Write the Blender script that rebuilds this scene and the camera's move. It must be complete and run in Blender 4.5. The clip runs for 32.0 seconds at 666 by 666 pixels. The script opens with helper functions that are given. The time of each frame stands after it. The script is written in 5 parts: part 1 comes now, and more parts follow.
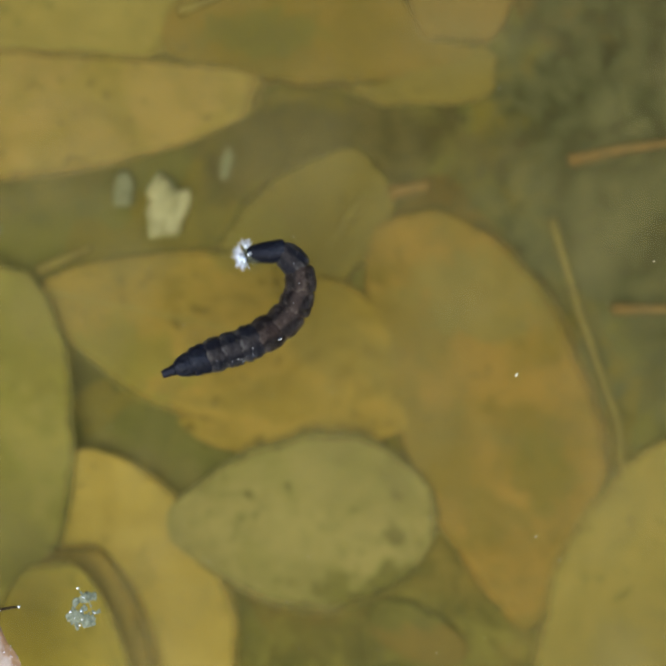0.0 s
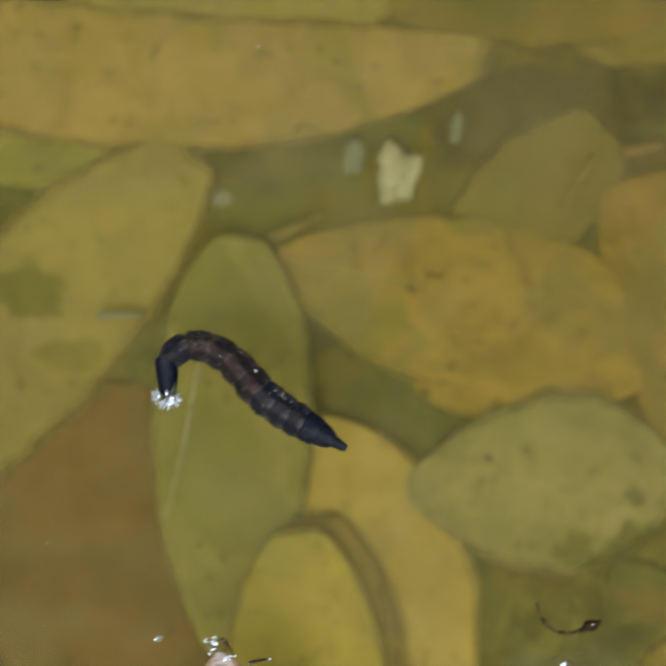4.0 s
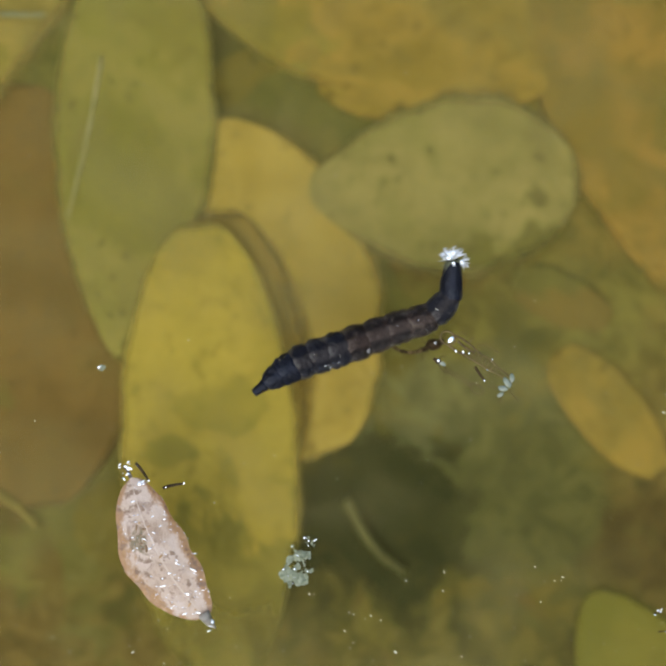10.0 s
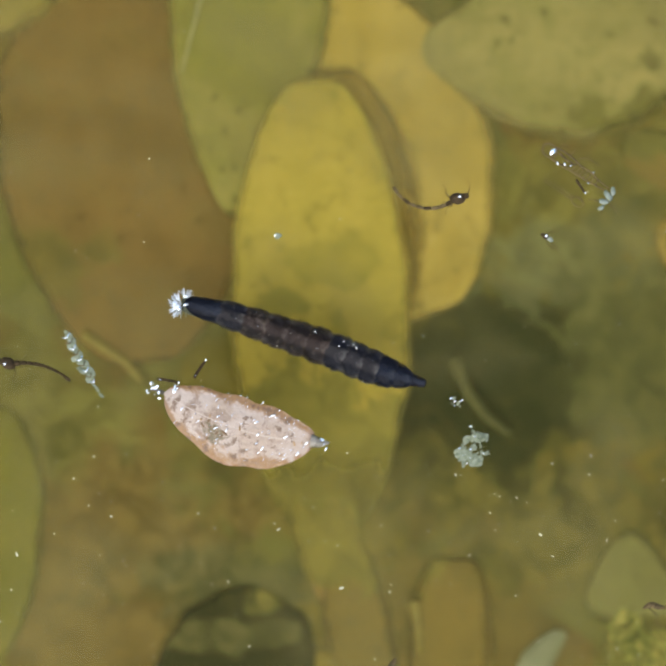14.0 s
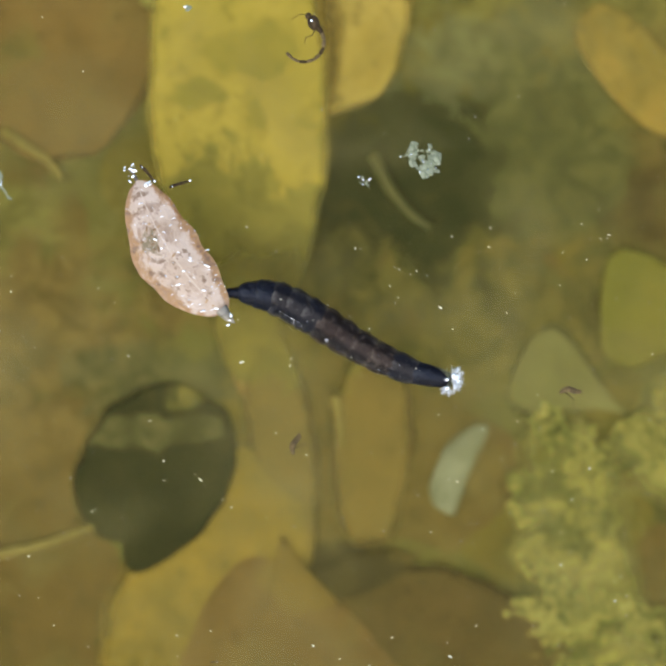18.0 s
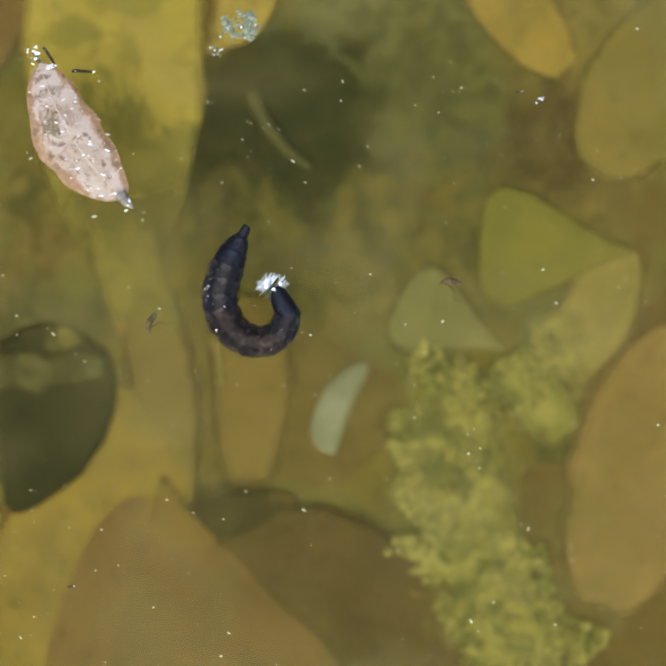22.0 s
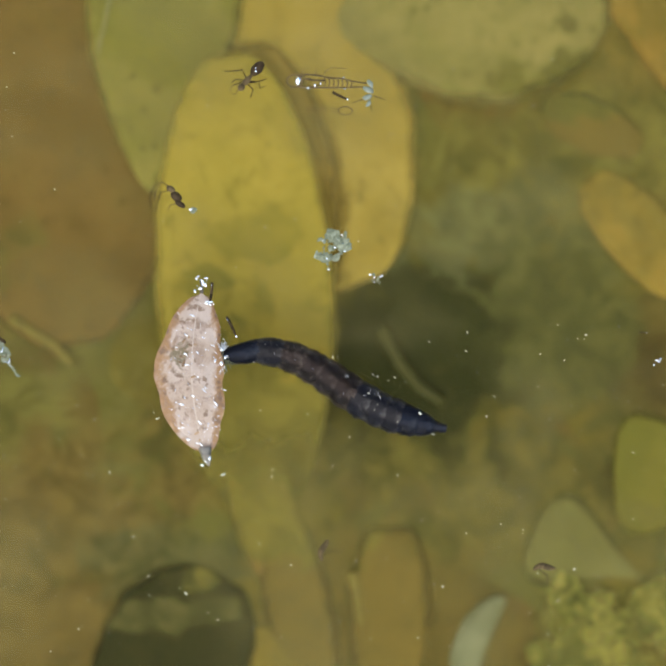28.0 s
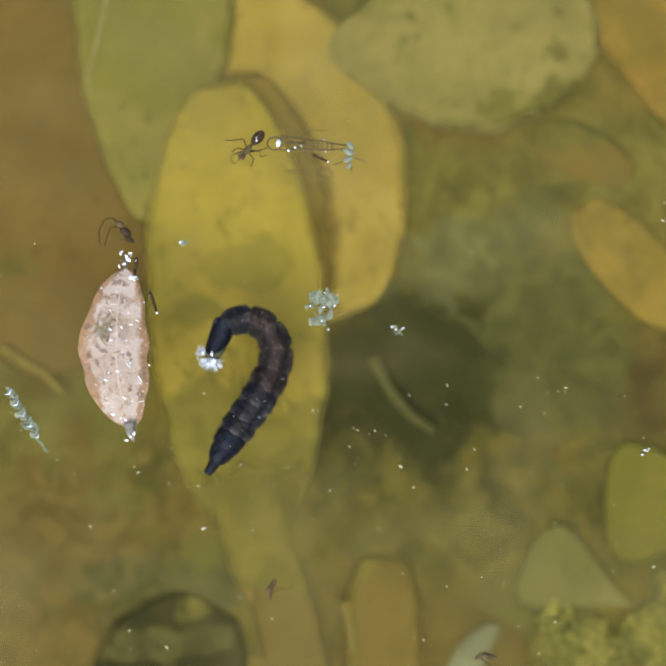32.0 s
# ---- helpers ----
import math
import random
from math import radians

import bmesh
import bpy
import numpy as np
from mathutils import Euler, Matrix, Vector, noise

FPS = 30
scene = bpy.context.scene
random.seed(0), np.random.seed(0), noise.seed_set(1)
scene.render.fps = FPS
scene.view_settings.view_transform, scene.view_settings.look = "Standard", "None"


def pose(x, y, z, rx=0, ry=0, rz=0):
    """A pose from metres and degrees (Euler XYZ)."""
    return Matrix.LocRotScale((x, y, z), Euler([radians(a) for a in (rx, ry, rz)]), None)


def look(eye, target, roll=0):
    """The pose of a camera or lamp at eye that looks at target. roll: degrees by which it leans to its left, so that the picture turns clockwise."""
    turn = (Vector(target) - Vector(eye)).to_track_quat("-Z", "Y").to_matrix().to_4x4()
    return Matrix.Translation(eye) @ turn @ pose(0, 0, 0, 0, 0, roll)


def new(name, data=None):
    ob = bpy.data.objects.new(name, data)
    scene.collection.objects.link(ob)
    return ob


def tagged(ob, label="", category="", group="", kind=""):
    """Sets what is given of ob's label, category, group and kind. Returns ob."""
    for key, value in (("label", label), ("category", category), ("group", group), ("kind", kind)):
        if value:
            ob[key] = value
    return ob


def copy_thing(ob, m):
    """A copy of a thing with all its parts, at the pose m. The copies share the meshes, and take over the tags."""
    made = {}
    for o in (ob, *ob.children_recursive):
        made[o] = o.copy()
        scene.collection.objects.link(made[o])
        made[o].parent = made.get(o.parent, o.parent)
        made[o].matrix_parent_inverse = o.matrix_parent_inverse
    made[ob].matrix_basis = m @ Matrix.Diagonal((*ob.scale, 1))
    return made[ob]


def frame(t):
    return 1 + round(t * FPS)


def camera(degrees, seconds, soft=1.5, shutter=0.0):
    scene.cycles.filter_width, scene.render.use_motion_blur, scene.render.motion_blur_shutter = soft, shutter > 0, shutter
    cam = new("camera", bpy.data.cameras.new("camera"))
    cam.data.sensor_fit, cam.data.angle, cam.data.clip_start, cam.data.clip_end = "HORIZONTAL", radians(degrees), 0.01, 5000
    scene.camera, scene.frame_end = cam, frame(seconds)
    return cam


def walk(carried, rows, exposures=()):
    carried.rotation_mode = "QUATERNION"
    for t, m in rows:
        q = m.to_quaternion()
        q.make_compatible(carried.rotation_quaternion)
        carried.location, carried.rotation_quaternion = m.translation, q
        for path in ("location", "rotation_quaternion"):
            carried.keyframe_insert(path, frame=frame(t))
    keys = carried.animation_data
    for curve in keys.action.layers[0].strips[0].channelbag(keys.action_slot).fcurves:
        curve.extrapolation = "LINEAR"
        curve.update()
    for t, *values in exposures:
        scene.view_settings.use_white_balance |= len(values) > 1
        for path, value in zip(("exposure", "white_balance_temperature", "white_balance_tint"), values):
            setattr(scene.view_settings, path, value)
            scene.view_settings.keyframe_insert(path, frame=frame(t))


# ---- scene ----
# The camera looks straight down on shallow pond water, a hand's width over it.
MM = 0.001
HEIGHT = 0.1711          # over the leaf litter
WATER = 0.018            # water level over the litter
cam = camera(30, 32.0, soft=2.4, shutter=0.5)
CAMERA_ROWS = [
    (0, 18.50, 43.84, 1.02), (0.5, 18.55, 46.35, 0.86), (1, 15.00, 49.34, 0.31), (1.5, 9.66, 53.84, -0.09),
    (2, 6.38, 57.25, -0.42), (2.5, 4.91, 56.78, -0.42), (3, 1.68, 54.11, -0.70), (3.5, 0.15, 48.09, -0.23),
    (4, -13.69, 38.75, -0.21), (4.5, -21.84, 35.02, -0.10), (5.5, -28.20, 29.40, -0.15), (6.5, -24.19, 23.20, -0.20), (7, -15.15, 14.86, -0.21),
    (7.5, 0.30, 4.09, 0.30), (8, 1.56, 2.88, 0.15), (8.5, 0.88, 0.55, 0.09), (9, 0.38, -0.48, -0.16),
    (9.5, -0.81, -1.14, -0.32), (10, -0.62, -2.09, -0.21), (10.5, -0.13, -3.15, -0.01), (11, 1.43, -4.49, 0.12),
    (11.5, 0.53, -5.69, -0.01), (12, 0.13, -6.12, 0.28), (12.5, 0.51, -7.40, 0.56), (13, -1.60, -8.80, 0.22),
    (13.5, -10.01, -16.19, 1.05), (14, -15.38, -21.48, 0.91), (14.5, -16.70, -24.73, 0.65), (16.5, -13.21, -36.62, 0.51),
    (17, -11.79, -39.29, 0.53), (17.5, -7.71, -45.30, 0.68), (18, -4.11, -49.46, 0.59), (18.5, -1.37, -52.05, 0.53),
    (19, 0.37, -54.66, 0.42), (19.5, 2.34, -55.79, 0.30), (20, 3.70, -57.02, 0.34), (20.5, 5.49, -57.13, 0.28),
    (21, 8.86, -57.23, 0.40), (21.5, 10.51, -57.07, 0.23), (22, 12.46, -57.64, 0.36), (22.5, 13.83, -58.01, 0.07),
    (23, 14.45, -57.26, -0.26), (23.5, 14.69, -55.94, -0.23), (24, 15.41, -54.13, -0.15), (24.5, 15.27, -52.16, -0.22),
    (25, 14.96, -50.63, -0.67), (25.5, 13.97, -49.05, -0.76), (26, 6.58, -41.35, -1.11), (26.5, -0.13, -34.30, -1.64),
    (28.5, -6.70, -23.84, -1.30), (29, -8.27, -22.49, -1.50), (29.5, -7.78, -21.79, -1.27), (30, -7.96, -22.07, -1.46),
    (30.5, -7.34, -22.69, -1.36), (31, -6.48, -22.63, -1.50), (31.5, -5.05, -20.82, -1.64), (32, -4.28, -21.24, -1.54)
]
cam.data.dof.use_dof = True
cam.data.dof.focus_distance = HEIGHT - WATER - 0.001
cam.data.dof.aperture_fstop = 6.8
walk(cam, [(t, pose(x * MM, y * MM, HEIGHT, 0, 0, turn)) for t, x, y, turn in CAMERA_ROWS],
     exposures=[(t, stops, 6500, 5) for t, stops in ((0, 1.28), (1, 1.33), (2, 1.35), (3.4, 1.30), (4, 1.14), (4.6, 1.16), (7, 1.29), (9, 1.23), (10.5, 1.30), (12, 1.25), (13.3, 1.34), (14, 1.46), (17, 1.55), (18, 1.54), (19, 1.58), (20, 1.48), (22, 1.44), (24, 1.41), (25, 1.53), (26, 1.48), (29, 1.38), (30, 1.42), (31, 1.50), (32, 1.46))])

# ---- light: open shade under a bright sky, with a hazy sun ----
world = bpy.data.worlds.new("sky")
scene.world = world
scene.cycles.transparent_max_bounces = 32
world.use_nodes = True
wn = world.node_tree.nodes
sky = wn.new("ShaderNodeTexSky")
sky.sky_type, sky.sun_disc = "NISHITA", False
sky.air_density, sky.dust_density, sky.ozone_density = 1.0, 1.5, 1.0
sky.sun_elevation, sky.sun_rotation = radians(58), radians(205)
world.node_tree.links.new(sky.outputs["Color"], wn["Background"].inputs["Color"])
wn["Background"].inputs["Strength"].default_value = 0.12
sun_data = bpy.data.lights.new("sun", "SUN")
sun_data.energy, sun_data.angle, sun_data.color = 1.3, radians(100), (1.0, 0.95, 0.86)
sun = new("sun", sun_data)
sun.matrix_world = look((math.cos(radians(58)) * math.sin(radians(205)), math.cos(radians(58)) * math.cos(radians(205)), math.sin(radians(58))), (0, 0, 0))


# ---- materials ----
def nodes_of(name):
    mat = bpy.data.materials.new(name)
    mat.use_nodes = True
    nt = mat.node_tree
    return mat, nt, nt.nodes["Principled BSDF"]


def noise_tex(nt, vec, scale, detail=4.0, rough=0.55, distort=0.0):
    n = nt.nodes.new("ShaderNodeTexNoise")
    n.inputs["Scale"].default_value = scale
    n.inputs["Detail"].default_value = detail
    n.inputs["Roughness"].default_value = rough
    n.inputs["Distortion"].default_value = distort
    nt.links.new(vec, n.inputs["Vector"])
    return n.outputs["Fac"]


def ramp(nt, fac, lo, hi):
    r = nt.nodes.new("ShaderNodeMapRange")
    r.interpolation_type = "SMOOTHSTEP"
    r.inputs["From Min"].default_value, r.inputs["From Max"].default_value = lo, hi
    nt.links.new(fac, r.inputs["Value"])
    return r.outputs["Result"]


def mix(nt, fac, a, b):
    m = nt.nodes.new("ShaderNodeMix")
    m.data_type = "RGBA"
    if isinstance(fac, float):
        m.inputs["Factor"].default_value = fac
    else:
        nt.links.new(fac, m.inputs["Factor"])
    for sock, val in ((m.inputs["A"], a), (m.inputs["B"], b)):
        if isinstance(val, tuple):
            sock.default_value = (*val, 1)
        else:
            nt.links.new(val, sock)
    return m.outputs["Result"]


def maths(nt, kind, *values):
    m = nt.nodes.new("ShaderNodeMath")
    m.operation = kind
    for sock, val in zip(m.inputs, values):
        if isinstance(val, float):
            sock.default_value = val
        else:
            nt.links.new(val, sock)
    return m.outputs[0]


def coords(nt):
    """Object space, shifted for each object."""
    tc, oi = nt.nodes.new("ShaderNodeTexCoord"), nt.nodes.new("ShaderNodeObjectInfo")
    add, mul = nt.nodes.new("ShaderNodeVectorMath"), nt.nodes.new("ShaderNodeMath")
    mul.operation = "MULTIPLY"
    mul.inputs[1].default_value = 0.23
    nt.links.new(oi.outputs["Random"], mul.inputs[0])
    nt.links.new(tc.outputs["Object"], add.inputs[0])
    nt.links.new(mul.outputs[0], add.inputs[1])
    return add.outputs[0]


def bump(nt, bsdf, fac, strength, distance):
    b = nt.nodes.new("ShaderNodeBump")
    b.inputs["Strength"].default_value, b.inputs["Distance"].default_value = strength, distance
    nt.links.new(fac, b.inputs["Height"])
    nt.links.new(b.outputs["Normal"], bsdf.inputs["Normal"])


# slime, rot, and painted shade and haze on the litter in broad patches: middle and reach on the survey grid, two tones,
# thickness
BED_SLIME_SHADE = (
    ((560, 1470), (620, 200), (0.165, 0.141, 0.044), (0.075, 0.069, 0.023), 0.9),
    ((1020, 1600), (470, 260), (0.165, 0.147, 0.047), (0.075, 0.070, 0.024), 0.9),
    ((1370, 1300), (380, 330), (0.135, 0.114, 0.038), (0.070, 0.062, 0.022), 0.87),
    ((-60, 1670), (470, 380), (0.205, 0.148, 0.054), (0.110, 0.081, 0.030), 0.9),
    ((-260, 1320), (420, 230), (0.185, 0.174, 0.058), (0.101, 0.098, 0.031), 0.9),
    ((1420, 610), (170, 140), (0.21, 0.16, 0.05), (0.13, 0.11, 0.035), 0.9),
    ((1260, 830), (520, 210), (0.207, 0.185, 0.056), (0.109, 0.101, 0.033), 0.9),
    ((1720, 1150), (380, 380), (0.224, 0.174, 0.058), (0.129, 0.101, 0.035), 0.8),
    ((1790, -430), (420, 720), (0.106, 0.112, 0.062), (0.043, 0.048, 0.027), 0.9),
    ((1100, -400), (460, 160), (0.112, 0.092, 0.038), (0.062, 0.053, 0.022), 0.9),
    ((230, -290), (480, 110), (0.151, 0.140, 0.050), (0.078, 0.078, 0.027), 0.85),
    ((590, 420), (230, 130), (0.185, 0.158, 0.060), (0.115, 0.102, 0.040), 0.9),
    # near-black patch on the bed, right of the yellow leaf
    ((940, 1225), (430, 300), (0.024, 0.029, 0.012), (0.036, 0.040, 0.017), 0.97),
    # pale smoky haze of the water, painted onto the bed
    ((1040, 980), (260, 120), (0.195, 0.196, 0.105), (0.130, 0.132, 0.066), 0.75),
    ((1490, 1300), (230, 150), (0.090, 0.066, 0.025), (0.062, 0.047, 0.018), 0.9),
    ((760, 1950), (380, 360), (0.165, 0.126, 0.043), (0.110, 0.088, 0.031), 0.85),
    # shadow band beside the large brown leaf, put into the bed colour
    ((750, 2200), (180, 110), (0.070, 0.058, 0.024), (0.05, 0.042, 0.018), 0.95),
    ((1250, 1180), (220, 360), (0.120, 0.122, 0.046), (0.072, 0.075, 0.030), 0.85),
    ((310, 1745), (260, 110), (0.130, 0.125, 0.058), (0.060, 0.063, 0.029), 0.85),
)
# algae and stains on the upper leaves
LEAF_SLIME = (
    ((490, 1490), (470, 310), (0.235, 0.206, 0.058), (0.155, 0.146, 0.043), 0.85),
    ((400, 1080), (90, 60), (0.220, 0.200, 0.050), (0.180, 0.165, 0.045), 0.7),
    ((500, 990), (150, 70), (0.250, 0.220, 0.050), (0.215, 0.190, 0.045), 0.6),
    ((560, 130), (230, 140), (0.225, 0.205, 0.050), (0.190, 0.175, 0.045), 0.65),
    ((910, -190), (150, 110), (0.200, 0.175, 0.052), (0.170, 0.150, 0.045), 0.75),
    ((1440, -70), (190, 120), (0.235, 0.200, 0.075), (0.190, 0.165, 0.055), 0.7),
    ((1575, 330), (110, 130), (0.180, 0.155, 0.042), (0.150, 0.135, 0.036), 0.65),
    ((1480, 470), (90, 90), (0.200, 0.160, 0.050), (0.170, 0.140, 0.040), 0.6),
    ((-150, 20), (150, 70), (0.140, 0.140, 0.034), (0.115, 0.118, 0.030), 0.75),
    ((-60, 170), (110, 40), (0.200, 0.185, 0.045), (0.160, 0.150, 0.036), 0.6),
    ((940, -660), (170, 70), (0.150, 0.140, 0.042), (0.120, 0.115, 0.036), 0.75),
    ((300, 470), (160, 170), (0.200, 0.195, 0.045), (0.175, 0.175, 0.040), 0.5),
    ((1250, 509), (34, 30), (0.120, 0.115, 0.042), (0.10, 0.095, 0.036), 0.7),
    ((1270, 650), (230, 100), (0.170, 0.160, 0.052), (0.125, 0.118, 0.040), 0.95),
    ((235, 1862), (130, 48), (0.130, 0.123, 0.055), (0.066, 0.066, 0.029), 0.9),
    ((420, 1850), (75, 44), (0.130, 0.123, 0.055), (0.066, 0.066, 0.029), 0.85),
    ((640, 2180), (90, 120), (0.260, 0.190, 0.050), (0.210, 0.160, 0.045), 0.5),
    ((-230, 1000), (260, 110), (0.170, 0.140, 0.045), (0.110, 0.100, 0.034), 0.85),
)


def patch_coat(name, patches, low, high):
    """Node group that lays patches of slime and of painted shade over a colour."""
    g = bpy.data.node_groups.new(name, "ShaderNodeTree")
    g.interface.new_socket(name="Color", in_out="INPUT", socket_type="NodeSocketColor")
    g.interface.new_socket(name="Amount", in_out="INPUT", socket_type="NodeSocketFloat")
    g.interface.new_socket(name="Color", in_out="OUTPUT", socket_type="NodeSocketColor")
    first, last = g.nodes.new("NodeGroupInput"), g.nodes.new("NodeGroupOutput")
    place = g.nodes.new("ShaderNodeNewGeometry").outputs["Position"]
    ragged = noise_tex(g, place, 125.0, 7.0, 0.68, 0.4)
    mottle = ramp(g, noise_tex(g, place, 230.0, 8.0, 0.72, 0.6), 0.38, 0.62)
    col = first.outputs["Color"]
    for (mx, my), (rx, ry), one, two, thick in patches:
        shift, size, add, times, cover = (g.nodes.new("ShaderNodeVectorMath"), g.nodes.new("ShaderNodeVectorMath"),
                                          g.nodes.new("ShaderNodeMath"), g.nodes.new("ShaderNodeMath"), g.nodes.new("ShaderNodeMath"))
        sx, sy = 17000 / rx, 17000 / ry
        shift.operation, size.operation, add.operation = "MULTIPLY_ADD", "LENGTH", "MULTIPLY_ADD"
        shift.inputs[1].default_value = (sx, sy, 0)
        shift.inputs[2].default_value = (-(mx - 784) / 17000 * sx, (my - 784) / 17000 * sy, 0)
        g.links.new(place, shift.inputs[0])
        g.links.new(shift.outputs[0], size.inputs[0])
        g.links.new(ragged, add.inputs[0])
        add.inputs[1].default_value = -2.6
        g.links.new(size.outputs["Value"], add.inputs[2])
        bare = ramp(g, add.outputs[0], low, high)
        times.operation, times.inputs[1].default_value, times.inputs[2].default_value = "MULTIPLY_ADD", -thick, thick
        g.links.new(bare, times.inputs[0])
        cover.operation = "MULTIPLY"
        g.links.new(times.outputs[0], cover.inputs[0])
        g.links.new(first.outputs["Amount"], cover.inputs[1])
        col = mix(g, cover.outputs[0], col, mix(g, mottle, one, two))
    g.links.new(col, last.inputs["Color"])
    return g


BED_COAT, LEAF_COAT = patch_coat("bed_slime_shade", BED_SLIME_SHADE, -0.8, -0.2), patch_coat("leaf_slime", LEAF_SLIME, -0.66, -0.34)


def leaf_material(name, main, other, spot=(0.06, 0.055, 0.015), spots=0.62, patch=(0.42, 0.62), scale=90.0, silt=0.6, slime=0.5, melt=0.16, fray=5.0):
    """Sodden leaf: two tones in broad patches, darker spots, fine silt grain, margins that rot away over a share of the half width."""
    mat, nt, bsdf = nodes_of(name)
    v = coords(nt)
    broad = ramp(nt, noise_tex(nt, v, scale, 3.0, 0.6, 0.4), *patch)
    col = mix(nt, broad, main, other)
    cloud = nt.nodes.new("ShaderNodeMath")
    cloud.operation = "MULTIPLY"
    cloud.inputs[1].default_value = 0.5
    nt.links.new(ramp(nt, noise_tex(nt, v, 170.0, 5.0, 0.62, 0.6), 0.42, 0.72), cloud.inputs[0])
    col = mix(nt, cloud.outputs[0], col, tuple(0.55 * a + 0.45 * b for a, b in zip(other, spot)))
    blot = ramp(nt, noise_tex(nt, v, 250.0, 5.0, 0.68, 0.3), spots, spots + 0.2)
    some = nt.nodes.new("ShaderNodeMath")
    some.operation = "MULTIPLY"
    some.inputs[1].default_value = 0.65
    nt.links.new(blot, some.inputs[0])
    col = mix(nt, some.outputs[0], col, spot)
    speck_fac = maths(nt, "MULTIPLY", ramp(nt, noise_tex(nt, v, 640.0, 3.0, 0.6), 0.60, 0.68), ramp(nt, noise_tex(nt, v, 130.0, 2.0, 0.5), 0.36, 0.56))
    col = mix(nt, maths(nt, "MULTIPLY", speck_fac, 0.75), col, spot)
    grain = ramp(nt, noise_tex(nt, v, 1900.0, 3.0), 0.3, 0.8)
    half = nt.nodes.new("ShaderNodeMath")
    half.operation = "MULTIPLY"
    half.inputs[1].default_value = 0.22
    nt.links.new(grain, half.inputs[0])
    col = mix(nt, half.outputs[0], col, tuple(c * 0.6 for c in main))
    # silt that has settled in drifts over the whole litter
    place = nt.nodes.new("ShaderNodeNewGeometry").outputs["Position"]
    drift_fac = ramp(nt, noise_tex(nt, place, 75.0, 5.0, 0.6, 0.7), 0.46, 0.74)
    settled = nt.nodes.new("ShaderNodeMath")
    settled.operation = "MULTIPLY"
    settled.inputs[1].default_value = silt
    nt.links.new(drift_fac, settled.inputs[0])
    speck = mix(nt, ramp(nt, noise_tex(nt, place, 700.0, 3.0, 0.6), 0.4, 0.65), (0.20, 0.175, 0.07), (0.13, 0.12, 0.045))
    col = mix(nt, settled.outputs[0], col, speck)
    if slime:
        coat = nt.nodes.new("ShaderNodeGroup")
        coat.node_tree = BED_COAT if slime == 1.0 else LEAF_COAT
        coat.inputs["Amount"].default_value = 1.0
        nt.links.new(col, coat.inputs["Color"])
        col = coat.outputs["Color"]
    nt.links.new(col, bsdf.inputs["Base Color"])
    bsdf.inputs["Roughness"].default_value = 0.75
    bsdf.inputs["Specular IOR Level"].default_value = 0.05
    bump(nt, bsdf, noise_tex(nt, v, 420.0, 3.0), 0.3, 0.0003)
    if melt:
        uv, axes = nt.nodes.new("ShaderNodeTexCoord"), nt.nodes.new("ShaderNodeSeparateXYZ")
        nt.links.new(uv.outputs["UV"], axes.inputs[0])
        across = maths(nt, "SUBTRACT", 1.0, maths(nt, "ABSOLUTE", maths(nt, "MULTIPLY_ADD", axes.outputs["Y"], 2.0, -1.0)))
        along = maths(nt, "MINIMUM", maths(nt, "MULTIPLY", axes.outputs["X"], 5.0), maths(nt, "MULTIPLY", maths(nt, "SUBTRACT", 1.0, axes.outputs["X"]), fray))
        inward = maths(nt, "MINIMUM", across, along)
        eaten = maths(nt, "MULTIPLY_ADD", noise_tex(nt, place, 260.0, 4.0, 0.62), -0.8 * melt, 0.38 * melt)
        nt.links.new(ramp(nt, maths(nt, "ADD", inward, eaten), 0.0, melt), bsdf.inputs["Alpha"])
    return mat


def plain_material(name, main, other, scale, rough=0.6, spec=0.3, rise=0.0003, metal=0.0):
    mat, nt, bsdf = nodes_of(name)
    v = coords(nt)
    fac = noise_tex(nt, v, scale, 5.0, 0.6)
    nt.links.new(mix(nt, ramp(nt, fac, 0.35, 0.68), main, other), bsdf.inputs["Base Color"])
    bsdf.inputs["Roughness"].default_value, bsdf.inputs["Metallic"].default_value = rough, metal
    bsdf.inputs["Specular IOR Level"].default_value = spec
    bump(nt, bsdf, fac, 0.5, rise)
    return mat


OCHRE = leaf_material("leaf_ochre", (0.33, 0.235, 0.065), (0.27, 0.20, 0.05))
PALE_OCHRE = leaf_material("leaf_pale_ochre", (0.37, 0.27, 0.10), (0.31, 0.24, 0.07), spots=0.72, silt=0.4, melt=0.24)
YELLOW = leaf_material("leaf_yellow", (0.435, 0.345, 0.084), (0.395, 0.318, 0.074), (0.19, 0.17, 0.035), 0.5, silt=0.22, slime=0.5, fray=0.7)
AMBER = leaf_material("leaf_amber", (0.455, 0.345, 0.105), (0.40, 0.30, 0.08), spots=0.75, silt=0.3, slime=0.5)
DULL_AMBER = leaf_material("leaf_dull_amber", (0.30, 0.215, 0.05), (0.23, 0.175, 0.045), (0.11, 0.10, 0.03), 0.56, melt=0.24)
GREEN = leaf_material("leaf_green", (0.285, 0.255, 0.085), (0.235, 0.222, 0.062), (0.07, 0.08, 0.02), 0.63, slime=0.5)
PALE_GREEN = leaf_material("leaf_pale_green", (0.31, 0.272, 0.118), (0.26, 0.238, 0.095), (0.06, 0.06, 0.02), 0.68, melt=0.26)
BROWN = leaf_material("leaf_brown", (0.202, 0.134, 0.050), (0.168, 0.112, 0.041), (0.08, 0.055, 0.02), 0.7, silt=0.35, slime=0.5)
ORANGE = leaf_material("leaf_orange", (0.31, 0.205, 0.06), (0.22, 0.165, 0.045), (0.10, 0.085, 0.02), 0.58, slime=0.5)
